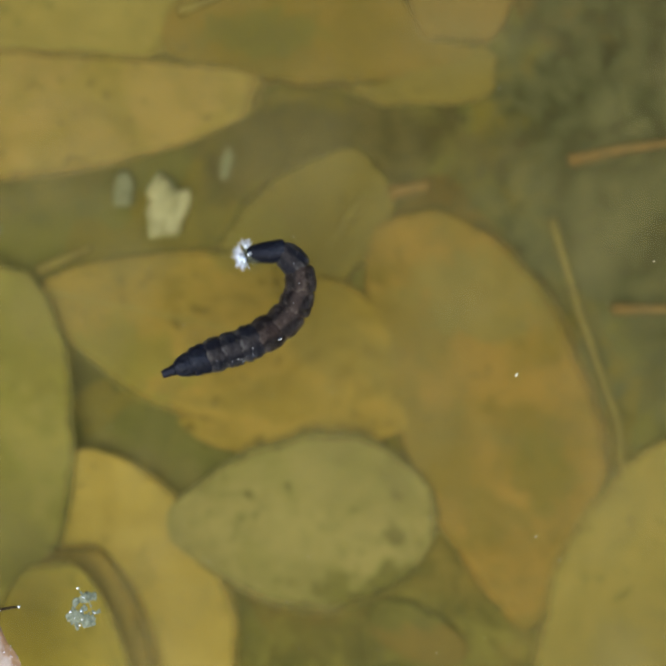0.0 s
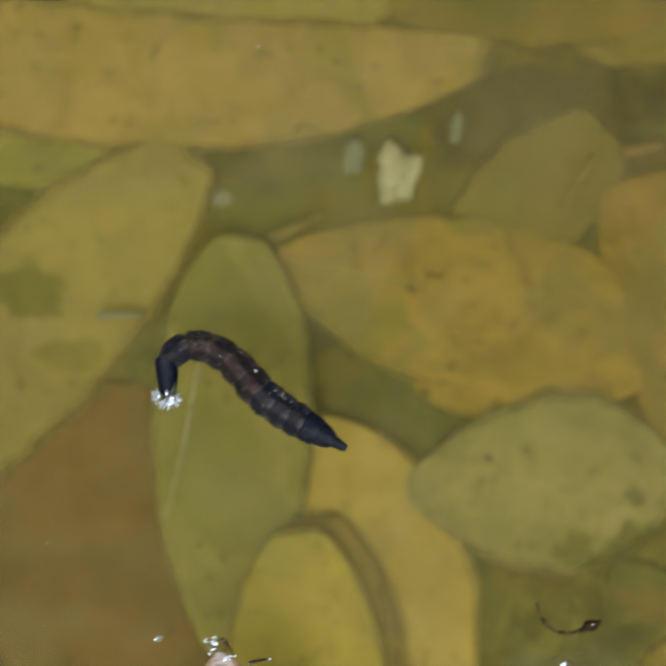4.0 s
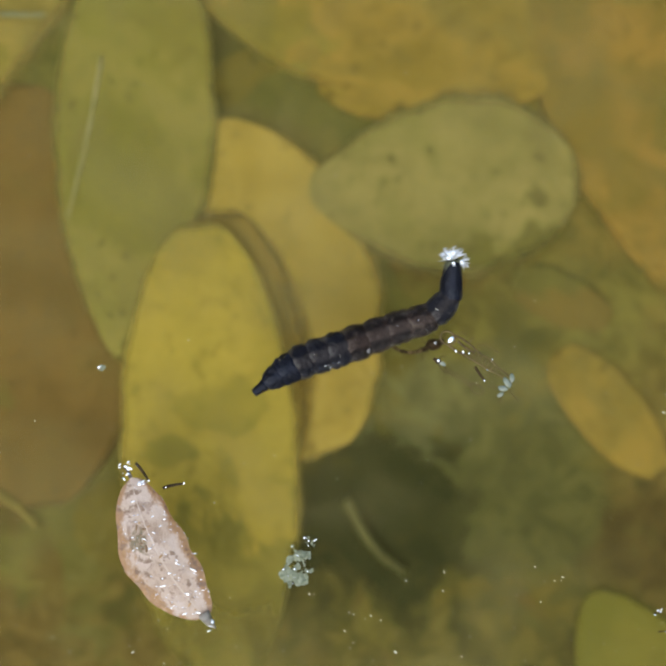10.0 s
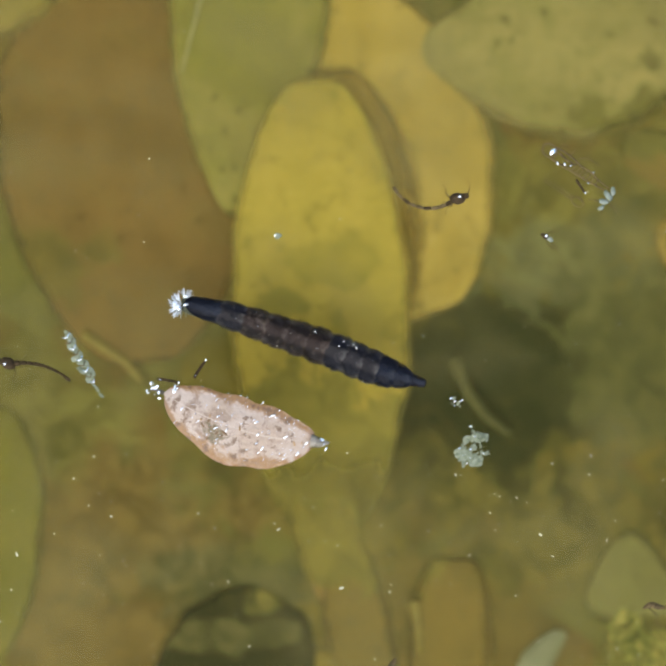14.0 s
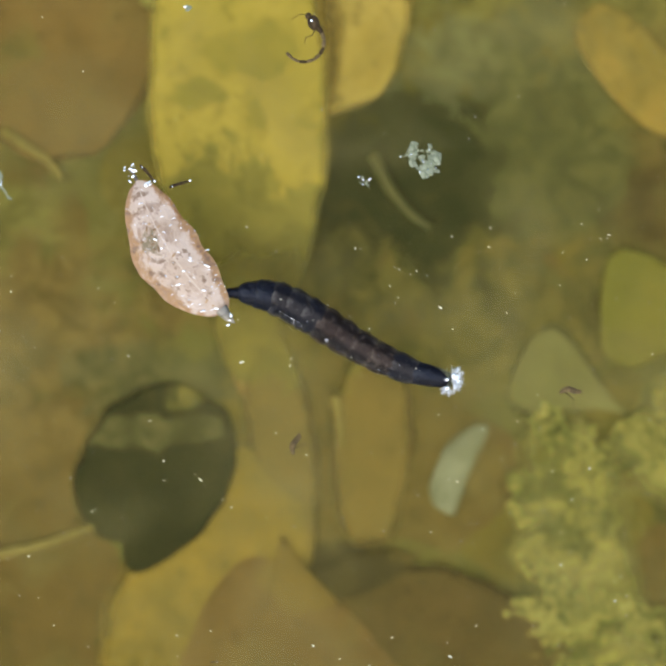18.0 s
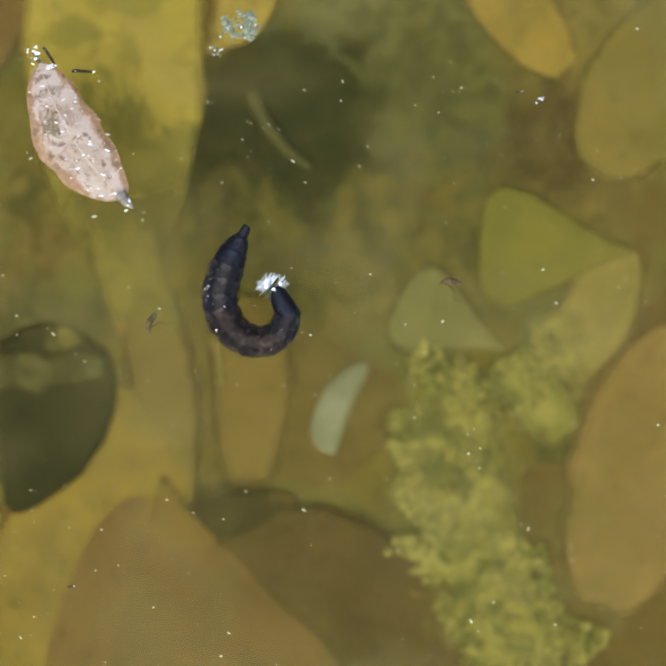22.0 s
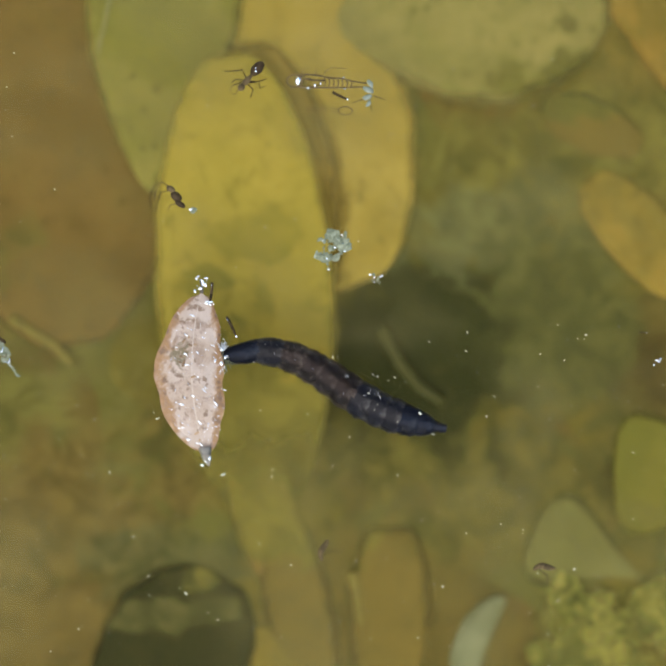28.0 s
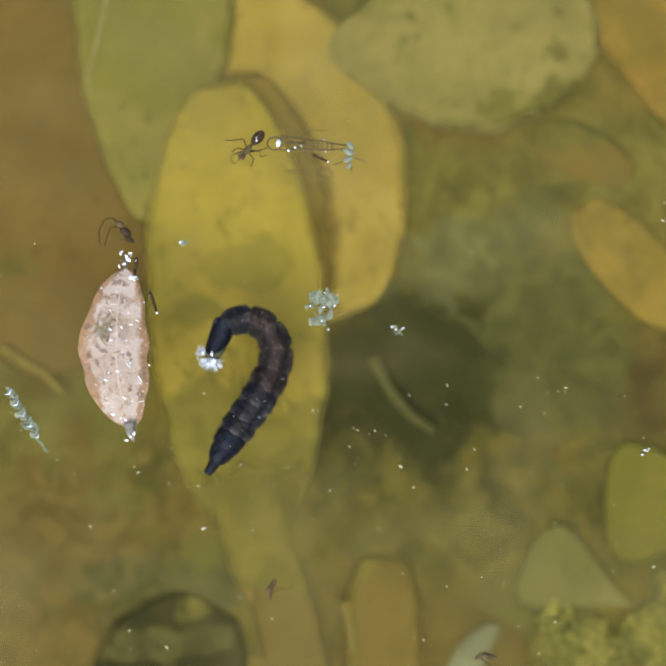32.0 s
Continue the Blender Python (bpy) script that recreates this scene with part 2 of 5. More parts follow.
OLIVE = leaf_material("leaf_olive", (0.17, 0.14, 0.035), (0.13, 0.115, 0.03), (0.05, 0.05, 0.015), 0.62, slime=1.0, melt=0.0)
LIME = leaf_material("leaf_lime", (0.205, 0.188, 0.046), (0.168, 0.163, 0.038), (0.12, 0.12, 0.02), 0.7)
WARM_TAN = leaf_material("leaf_warm_tan", (0.28, 0.195, 0.075), (0.24, 0.17, 0.06), (0.12, 0.09, 0.03), 0.68, slime=0.5, melt=0.24)
TAN = leaf_material("leaf_tan", (0.24, 0.17, 0.05), (0.20, 0.15, 0.04), (0.10, 0.085, 0.03), 0.66, slime=0.5, melt=0.24)
DULL = leaf_material("leaf_dull_green", (0.15, 0.145, 0.045), (0.12, 0.12, 0.038), (0.07, 0.07, 0.02), 0.6, slime=1.0, melt=0.0)
UMBER = leaf_material("leaf_umber", (0.15, 0.105, 0.036), (0.12, 0.088, 0.03), (0.05, 0.04, 0.015), 0.65, slime=1.0, melt=0.0)
BLACKENED = leaf_material("leaf_blackened", (0.032, 0.034, 0.015), (0.024, 0.026, 0.012), (0.05, 0.05, 0.02), 0.7, silt=0.12, slime=0.5, melt=0.2)
RUSSET = leaf_material("leaf_russet", (0.118, 0.085, 0.033), (0.095, 0.071, 0.027), (0.05, 0.04, 0.016), 0.66, silt=0.3)
PALE_LIME = leaf_material("leaf_pale_lime", (0.325, 0.262, 0.088), (0.285, 0.232, 0.078), (0.15, 0.13, 0.04), 0.68, silt=0.4, melt=0.3)
OLIVE_TAN = leaf_material("leaf_olive_tan", (0.22, 0.175, 0.055), (0.185, 0.15, 0.045), (0.10, 0.09, 0.03), 0.62, silt=0.4, slime=0.5, melt=0.24)
DULL_PALE = leaf_material("leaf_dull_pale", (0.215, 0.205, 0.09), (0.185, 0.18, 0.075), (0.10, 0.10, 0.04), 0.7, silt=0.4, melt=0.24)
FADED = leaf_material("leaf_faded_tan", (0.215, 0.160, 0.054), (0.178, 0.136, 0.046), (0.10, 0.085, 0.03), 0.62, silt=0.4, slime=0.5, melt=0.4)
# darker amber that imitates the yellow leaf's shadow on the amber leaf
SHADE_AMBER = leaf_material("leaf_shade_amber", (0.29, 0.205, 0.058), (0.25, 0.178, 0.05), (0.14, 0.105, 0.035), 0.7, silt=0.3, melt=0.34, fray=0.8)
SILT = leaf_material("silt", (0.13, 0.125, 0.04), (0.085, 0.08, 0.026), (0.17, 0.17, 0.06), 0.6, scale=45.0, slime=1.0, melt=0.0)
STRAW = plain_material("stalk", (0.27, 0.22, 0.07), (0.19, 0.15, 0.05), 700.0)
MOSSY = plain_material("green_stem", (0.096, 0.097, 0.038), (0.062, 0.064, 0.025), 300.0)
RUST = plain_material("rusty_stalk", (0.255, 0.15, 0.055), (0.18, 0.11, 0.042), 500.0)
CHALK = plain_material("bleached_scrap", (0.255, 0.27, 0.20), (0.17, 0.18, 0.12), 200.0)

VEIN = plain_material("leaf_vein", (0.31, 0.255, 0.085), (0.22, 0.19, 0.06), 300.0)
BLEACHED = plain_material("bleached_white_scrap", (0.46, 0.44, 0.30), (0.32, 0.31, 0.19), 350.0)


# ---- building helpers ----
def part(name, bm, material, parent=None, label="", smooth=True):
    me = bpy.data.meshes.new(name)
    bm.normal_update()
    bm.to_mesh(me)
    bm.free()
    me.materials.append(material)
    if smooth:
        me.polygons.foreach_set("use_smooth", [True] * len(me.polygons))
    ob = new(name, me)
    if parent is not None:
        ob.parent = parent
    if label:
        tagged(ob, label)
    return ob


def plan(mx, my):
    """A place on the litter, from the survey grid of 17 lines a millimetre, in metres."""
    return Vector(((mx - 784) / 17000, -(my - 784) / 17000))


def blade(length, half, wide=0.45, left=1.0, right=1.0, bend=0.0, blunt=0.6, dome=0.0009, thick=0.00025, ragged=0.045, seed=0, nu=36, nv=12, wave=0.0006, droop=0.0):
    """A leaf blade along +x from 0 to length, with its margin, dome and thickness."""
    bm = bmesh.new()
    grid = []
    for side in (0, 1):
        rows = []
        for i in range(nu + 1):
            u = i / nu
            s = u ** (math.log(0.5) / math.log(wide))
            w = half * max(math.sin(math.pi * s), 0.0) ** blunt + half * 0.012
            mid = bend * length * 4 * u * (1 - u)
            row = []
            for j in range(nv + 1):
                v = -1 + 2 * j / nv
                k = left if v > 0 else right
                n = noise.noise(Vector((u * 6, v * 1.5, seed * 7.3)))
                edge = 1 + ragged * (2 * n + 0.25 * noise.noise(Vector((u * 31, v * 1.5, seed * 3.7))))
                y = mid + v * w * k * edge
                x = u * length + abs(v) ** 2 * w * 0.08
                z = dome * (1 - v * v) * math.sin(math.pi * min(1, 0.08 + u * 0.92)) + wave * noise.noise(Vector((x * 90, y * 90, seed * 3.1)))
                z -= droop * max(abs(v) ** 7, abs(2 * u - 1) ** 16)
                t = thick * (1 - 0.7 * v ** 6)
                row.append(bm.verts.new((x, y, z - (t if side else 0))))
            rows.append(row)
        grid.append(rows)
    for side in (0, 1):
        for i in range(nu):
            for j in range(nv):
                q = [grid[side][i][j], grid[side][i + 1][j], grid[side][i + 1][j + 1], grid[side][i][j + 1]]
                bm.faces.new(q if side == 0 else q[::-1])
    top, low = grid
    for i in range(nu):
        bm.faces.new([top[i][0], low[i][0], low[i + 1][0], top[i + 1][0]])
        bm.faces.new([top[i][nv], top[i + 1][nv], low[i + 1][nv], low[i][nv]])
    uv = bm.loops.layers.uv.new("UVMap")
    along = {v: (i / nu, j / nv) for side in grid for i, row in enumerate(side) for j, v in enumerate(row)}
    for face in bm.faces:
        for corner in face.loops:
            corner[uv].uv = along[corner.vert]
    for j in range(nv):
        bm.faces.new([top[0][j], top[0][j + 1], low[0][j + 1], low[0][j]])
        bm.faces.new([top[nu][j], low[nu][j], low[nu][j + 1], top[nu][j + 1]])
    # the rims stay crisp, so that the flat faces are shaded flat
    rim = {v for side in grid for v in [r[0] for r in side] + [r[nv] for r in side] + side[0] + side[nu]}
    for edge in bm.edges:
        edge.smooth = not (edge.verts[0] in rim and edge.verts[1] in rim)
    return bm


def tube(points, radii, sides=8):
    """A tapering tube through points."""
    bm = bmesh.new()
    rings = []
    for i, p in enumerate(points):
        p = Vector(p)
        a, b = Vector(points[max(i - 1, 0)]), Vector(points[min(i + 1, len(points) - 1)])
        way = (b - a).normalized()
        side = way.cross(Vector((0, 0, 1)))
        side = side.normalized() if side.length > 1e-5 else Vector((1, 0, 0))
        up = side.cross(way)
        rings.append([bm.verts.new(p + radii[i] * (math.cos(k * math.tau / sides) * side + math.sin(k * math.tau / sides) * up)) for k in range(sides)])
    for r, s in zip(rings, rings[1:]):
        for k in range(sides):
            bm.faces.new([r[k], r[(k + 1) % sides], s[(k + 1) % sides], s[k]])
    bm.faces.new(rings[0][::-1])
    bm.faces.new(rings[-1])
    bmesh.ops.recalc_face_normals(bm, faces=bm.faces)
    return bm


SEED = [0]


def leaf(label, base, tip, half, level, material, rib=0.0, **shape):
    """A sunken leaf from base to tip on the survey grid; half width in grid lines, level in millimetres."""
    SEED[0] += 1
    shape = {"dome": 0.0003, "wave": 0.0002, "droop": 0.0004, **shape}
    half *= 1.06
    a, b = plan(*base), plan(*tip)
    a, b = a.lerp(b, -0.015), b.lerp(a, -0.015)
    way = b - a
    ob = part("leaf", blade(way.length, half / 17000, seed=SEED[0], **shape), material)
    ob.matrix_world = Matrix.Translation((a.x, a.y, level * MM)) @ Matrix.Rotation(math.atan2(way.y, way.x), 4, "Z")
    tagged(ob, label, "leaf", "sunken leaves")
    if rib:
        bend, dome = shape.get("bend", 0.0), shape["dome"]
        pts, rad = [], []
        for i in range(15):
            u = 0.02 + 0.9 * i / 14
            pts.append((u * way.length, bend * way.length * 4 * u * (1 - u), dome * math.sin(math.pi * min(1, 0.08 + u * 0.92)) + 0.0002 * noise.noise(Vector((u * way.length * 90, bend * way.length * 360 * u * (1 - u), SEED[0] * 3.1))) - 0.00012))
            rad.append(0.0003 * rib * (1.3 - u))
        part("midrib", tube(pts, rad, 6), VEIN, ob)
    return ob


# ---- pond bed and water ----
def sheet(name, z, size, material, rough=0.0):
    bm = bmesh.new()
    steps = [-size, -4, -1, -0.3] + [-0.15 + 0.005 * k for k in range(61)] + [0.3, 1, 4, size]
    grid = [[bm.verts.new((x, y, z + rough * noise.noise(Vector((x * 60, y * 60, 0))))) for x in steps] for y in steps]
    for i in range(len(steps) - 1):
        for j in range(len(steps) - 1):
            bm.faces.new([grid[i][j], grid[i][j + 1], grid[i + 1][j + 1], grid[i + 1][j]])
    return part(name, bm, material)


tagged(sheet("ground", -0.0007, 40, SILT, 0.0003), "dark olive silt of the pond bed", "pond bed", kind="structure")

# label, base, tip, half width, level (mm), material
leaf("large pale ochre sunken leaf with smooth margin", (-800, -700), (928, -530), 172, 0.75, PALE_OCHRE, wide=0.5, blunt=0.55, bend=-0.08, ragged=0.02, nu=56)
leaf("broad yellow green sunken leaf under an ochre one", (-420, -1050), (735, -690), 330, 0.46, PALE_LIME, blunt=0.5)
leaf("tan sunken leaf with rounded tip", (1400, -1500), (1375, -640), 188, 0.66, WARM_TAN, blunt=0.36, ragged=0.02)
leaf("olive brown sunken leaf", (640, -680), (1428, -650), 134, 0.30, TAN, blunt=0.55)
leaf("pale olive sunken leaf, half covered", (1060, -610), (1475, -575), 105, -0.14, OLIVE_TAN, blunt=0.4)
leaf("brown olive sunken leaf", (700, -1250), (900, -640), 190, 0.02, TAN)
leaf("faded tan sunken leaf, mostly covered", (1060, -1200), (1115, -660), 205, 0.04, WARM_TAN)
leaf("olive brown sunken leaf with straight margin", (785, 55), (1203, -350), 152, 0.18, OLIVE_TAN, wide=0.56, blunt=0.4, left=1.05, right=0.95, ragged=0.03)
leaf("ochre sunken leaf with a pale stalk end", (408, -48), (1262, 104), 206, 0.62, OCHRE, wide=0.56, blunt=0.55, left=0.88, right=1.14, rib=0.8, ragged=0.035, nu=56)
leaf("ochre sunken leaf half under a pale green one", (735, 215), (1300, 205), 125, 0.36, OCHRE, blunt=0.5, ragged=0.02)
leaf("blotched orange brown sunken leaf", (1232, -232), (1600, 715), 225, 0.38, ORANGE, left=1.32, right=0.72, blunt=0.48, wide=0.46, ragged=0.035, nu=56)
leaf("pale green wedge-shaped sunken leaf", (700, 492), (1348, 462), 222, 1.5, PALE_GREEN, wide=0.57, blunt=0.66, ragged=0.035, nu=56)
leaf("long olive green sunken leaf", (334, -102), (298, 880), 186, 2.7, GREEN, blunt=0.62, wide=0.42, ragged=0.025, nu=56)
leaf("plump amber sunken leaf, partly covered", (450, 340), (752, 1098), 274, 1.4, AMBER, blunt=0.5, ragged=0.015, nu=64)
# made-up blade: its brown rim stands in for the yellow leaf's shadow
leaf("added brown blade standing in for the yellow leaf's shadow", (492, 530), (545, 1290), 210, 2.6, SHADE_AMBER, blunt=0.47, wide=0.48, ragged=0.02, nu=64, droop=0.001)
leaf("bright yellow sunken leaf with olive specks", (470, 572), (518, 1600), 200, 5.0, YELLOW, blunt=0.45, wide=0.5, ragged=0.02, nu=64, dome=0.0008, droop=0.0)
leaf("broad smooth brown sunken leaf", (-10, 235), (75, 1222), 306, 0.26, BROWN, blunt=0.5, ragged=0.03, nu=56)
leaf("mottled yellow green sunken leaf with a broken tip", (-490, 525), (238, -305), 195, 0.70, PALE_LIME, wide=0.52, ragged=0.05, blunt=0.5, left=1.18, right=1.02, nu=56)
leaf("dark green sunken leaf, partly covered", (-520, -520), (140, -290), 190, 0.18, GREEN)
leaf("narrow yellow sunken leaf", (1297, 866), (1540, 1146), 84, 0.34, OCHRE, blunt=0.4)
leaf("translucent brown sunken leaf", (1190, 690), (1430, 800), 80, -0.40, FADED)
leaf("angular yellow green sunken leaf piece", (1335, 1556), (1690, 1572), 142, 0.6, LIME, wide=0.16, blunt=1.1, ragged=0.02, nu=64)
leaf("small orange sunken leaf", (1680, 1550), (1545, 1880), 92, 0.22, PALE_LIME)
leaf("pale triangular leaf piece", (1148, 1680), (1405, 1806), 112, 0.30, DULL_PALE, wide=0.17, blunt=1.3, nu=48, ragged=0.03)
leaf("orange brown sunken leaf beside the algae", (1840, 1745), (1630, 2408), 188, 0.42, WARM_TAN, blunt=0.5, ragged=0.035)
leaf("blackened round sunken leaf with torn tip", (430, 1785), (158, 2092), 172, 0.74, BLACKENED, blunt=0.6, ragged=0.07)
leaf("blackened sunken leaf with a pointed tip", (455, 1800), (250, 2185), 112, 0.82, BLACKENED, blunt=0.72, ragged=0.05)
leaf("yellow amber sunken leaf", (585, 1905), (255, 2600), 205, 0.26, DULL_AMBER, blunt=0.5)
leaf("large rusty brown sunken leaf", (600, 2105), (700, 3100), 440, 1.0, BROWN, blunt=0.9, wide=0.63, left=1.1, right=0.6, droop=0.0007)
leaf("rusty brown sunken leaf under a larger one", (585, 2150), (420, 2760), 165, 0.6, BROWN, blunt=0.5)
leaf("dark olive brown sunken leaf", (650, 2310), (1310, 2500), 222, 0.5, RUSSET, blunt=0.5, ragged=0.025)
# added dark strip, not a leaf: deepens the shadow band between the brown leaves
leaf("dark strip standing in for shade beside a brown leaf", (640, 2238), (905, 2150), 52, 0.44, UMBER, ragged=0.08)
leaf("narrow brown sunken leaf", (548, 1590), (648, 2185), 84, 0.2, FADED)
leaf("narrow tan sunken leaf", (815, 1660), (800, 2125), 104, 0.14, FADED, blunt=0.45)
leaf("dull olive sunken leaf under the yellow one", (500, 1180), (590, 1700), 200, -0.02, OLIVE, blunt=0.4)
leaf("faded tan sunken leaf under the yellow one", (480, 1400), (548, 1800), 82, 0.25, WARM_TAN, blunt=0.45)
leaf("olive green rounded sunken leaf", (-285, 1330), (-320, 1965), 150, 0.58, LIME, blunt=0.45)
leaf("dark brown sunken leaf in the silt", (1560, 1120), (1320, 1420), 110, -0.30, UMBER)
leaf("dull tan sunken leaf in the silt", (1900, 980), (1600, 1380), 175, -0.10, OLIVE_TAN)
leaf("plain ochre sunken leaf beside silt", (2000, 270), (1640, 960), 215, 0.46, PALE_LIME, ragged=0.025)


def litter():
    """Indistinct older leaves under the rest."""
    rng = random.Random(17)
    for row in range(15):
        for col in range(9):
            x, y = -650 + col * 330 + rng.uniform(-110, 110), -1250 + row * 285 + rng.uniform(-110, 110)
            a, l = rng.uniform(0, math.tau), rng.uniform(230, 360)
            leaf("old olive brown leaf buried in the silt", (x - l * math.cos(a), y - l * math.sin(a)), (x + l * math.cos(a), y + l * math.sin(a)), rng.uniform(110, 190), rng.uniform(-0.8, -0.3),
                 rng.choice((OLIVE, OLIVE, UMBER, DULL, DULL)), blunt=rng.uniform(0.45, 0.75), wide=rng.uniform(0.42, 0.58), ragged=0.08, dome=0.0002, nu=20, nv=8)


litter()


def water_material():
    mat = bpy.data.materials.new("pond_water")
    mat.use_nodes = True
    nt = mat.node_tree
    nt.nodes.remove(nt.nodes["Principled BSDF"])
    clear, gloss = nt.nodes.new("ShaderNodeBsdfTransparent"), nt.nodes.new("ShaderNodeBsdfGlossy")
    gloss.inputs["Roughness"].default_value = 0.02
    shine, fres = nt.nodes.new("ShaderNodeMixShader"), nt.nodes.new("ShaderNodeFresnel")
    fres.inputs["IOR"].default_value = 1.33
    glancing = nt.nodes.new("ShaderNodeMapRange")
    glancing.inputs["From Min"].default_value, glancing.inputs["To Max"].default_value = 0.024, 0.98
    nt.links.new(fres.outputs[0], glancing.inputs["Value"])
    nt.links.new(glancing.outputs[0], shine.inputs[0])
    nt.links.new(clear.outputs[0], shine.inputs[1])
    nt.links.new(gloss.outputs[0], shine.inputs[2])
    nt.links.new(shine.outputs[0], nt.nodes["Material Output"].inputs["Surface"])
    return mat


water = tagged(sheet("water", WATER, 40, water_material()), "still murky greenish pond water", "water", kind="structure")


# ---- small sunken things ----
def ball(bm, centre, radii, turn=0.0, rings=8, segs=12):
    m = Matrix.Translation(centre) @ Matrix.Rotation(turn, 4, "Z") @ Matrix.Diagonal((*radii, 1))
    bmesh.ops.create_uvsphere(bm, u_segments=segs, v_segments=rings, radius=1.0, matrix=m)


def stick(name, label, category, points, width, level, material):
    pts = [(*plan(*p), level * MM) for p in points]
    fine = []
    for i, (a, b) in enumerate(zip(pts, pts[1:])):
        for k in range(6):
            q = Vector(a).lerp(Vector(b), k / 6)
            q.z += 0.0002 * noise.noise(q * 800)
            fine.append(q)
    fine.append(Vector(pts[-1]))
    mid = sum(fine, Vector()) / len(fine)
    r = width / 34000
    ob = part(name, tube([p - mid for p in fine], [r * (1.15 - 0.5 * k / len(fine)) for k in range(len(fine))], 7), material)
    ob.location = mid
    return tagged(ob, label, category)


def clump(bm, x, y, z, size, seed, flat=0.5):
    """A lumpy scrap."""
    made = bmesh.ops.create_icosphere(bm, subdivisions=2, radius=1.0)["verts"]
    for v in made:
        n = 1 + 0.45 * noise.noise(v.co * 1.6 + Vector((seed * 5.1, 0, 0)))
        v.co = Vector((x + v.co.x * size * n, y + v.co.y * size * n, z + v.co.z * size * n * flat))


def scrap(label, at, size, level, material, stretch=1.0, turn=0.0, seed=0):
    """A crumbling scrap of several lumps."""
    rng = random.Random(seed)
    bm = bmesh.new()
    clump(bm, 0, 0, 0, 0.72, seed, 0.25)
    for k in range(7):
        a = rng.uniform(0, math.tau)
        clump(bm, 0.6 * math.cos(a), 0.6 * math.sin(a), 0.02 * k, rng.uniform(0.25, 0.5), seed + k, 0.3)
    for v in bm.verts:
        v.co.x *= stretch
        v.co *= size / 17000
    ob = part("leaf_scrap", bm, material)
    ob.matrix_world = Matrix.Translation((*plan(*at), level * MM)) @ Matrix.Rotation(radians(turn), 4, "Z")
    return tagged(ob, label, "leaf scrap")


scrap("chalky white scrap lying on the silt", (700, -250), 62, 0.1, BLEACHED, 1.35, 70, 1)
scrap("small greyish scrap lying on the silt", (598, -285), 34, -0.1, CHALK, 1.3, 90, 2)
scrap("thin white sliver on the silt", (842, -348), 16, 0.0, CHALK, 2.6, 82, 3)
scrap("pale greenish leaf scrap", (290, -190), 22, -0.1, CHALK, 1.2, 20, 4)
leaf("bleached crescent leaf scrap, whitish green", (1074, 1838), (985, 2042), 56, 0.5, CHALK, bend=-0.08, left=0.5, right=0.85, wide=0.6, blunt=0.28, dome=0.0004)
stick("twig", "curved pale twig lying across the silt", "twig", [(1605, -235), (1680, 0), (1765, 230), (1778, 365)], 17, 0.6, STRAW)
stick("twig", "rusty orange twig on dark silt", "twig", [(1640, -370), (1760, -400), (1960, -430)], 26, 1.4, RUST)
stick("twig", "thin brown twig on dark silt", "twig", [(1750, -30), (1990, -32)], 22, 0.6, RUST)
stick("leaf_stalk", "short orange leaf stalk stub", "leaf stalk", [(1225, -292), (1318, -312)], 30, 0.2, RUST)
stick("leaf_stalk", "short pale brown leaf stalk", "leaf stalk", [(405, -95), (528, -150)], 24, 0.2, STRAW)
stick("leaf_stalk", "pale straight leaf stalk on yellow leaf", "leaf stalk", [(10, 82), (115, 84)], 13, 2.5, CHALK)
stick("leaf_stalk", "thin pale leaf stalk crossing the litter", "leaf stalk", [(-60, 1160), (40, 1225), (80, 1270)], 26, 0.3, STRAW)
stick("grass_stem", "limp pale green stem on the near-black patch", "stem", [(802, 1205), (845, 1290), (885, 1338), (940, 1380)], 28, 0.5, MOSSY)
stick("grass_stem", "pale slit of stem between brown leaves", "stem", [(722, 1770), (733, 1830), (735, 1890)], 26, 0.2, STRAW)
stick("grass_stem", "long faint brown stem on the litter", "stem", [(-110, 2160), (60, 2120), (190, 2070)], 24, 0.1, STRAW)
stick("leaf_vein", "thin pale vein along an olive green leaf", "leaf vein", [(245, 184), (210, 370), (165, 554)], 7, 3.1, BLEACHED)
stick("leaf_stalk", "pale leaf stalk on an olive brown leaf", "leaf stalk", [(725, -700), (850, -752)], 20, 0.8, STRAW)
stick("leaf_stalk", "pale green leaf stalk at a leaf margin", "leaf stalk", [(572, -975), (672, -868)], 26, 0.9, STRAW)
stick("leaf_stalk", "pale brown leaf stalk on an olive leaf", "leaf stalk", [(1165, -290), (1085, -165)], 16, 0.3, STRAW)

# ---- algae ----
def algae_material():
    """Fuzzy tufts, each its own tone between yellow and green, in drifting patches."""
    mat, nt, bsdf = nodes_of("algae_tufts")
    geo = nt.nodes.new("ShaderNodeNewGeometry")
    place = geo.outputs["Position"]
    add = nt.nodes.new("ShaderNodeMath")
    add.operation = "MULTIPLY_ADD"
    add.inputs[1].default_value = 0.32
    nt.links.new(geo.outputs["Random Per Island"], add.inputs[0])
    nt.links.new(noise_tex(nt, place, 250.0, 6.0, 0.65, 0.6), add.inputs[2])
    nt.links.new(mix(nt, ramp(nt, add.outputs[0], 0.45, 0.86), (0.10, 0.125, 0.034), (0.54, 0.49, 0.17)), bsdf.inputs["Base Color"])
    bsdf.inputs["Roughness"].default_value = 0.8
    bsdf.inputs["Specular IOR Level"].default_value = 0.1
    return mat


ALGAE = algae_material()
ALGAE_BED = leaf_material("algae_bed", (0.33, 0.30, 0.095), (0.20, 0.195, 0.055), (0.09, 0.10, 0.03), 0.5, patch=(0.36, 0.66), scale=330.0, silt=0.1, melt=0.7)


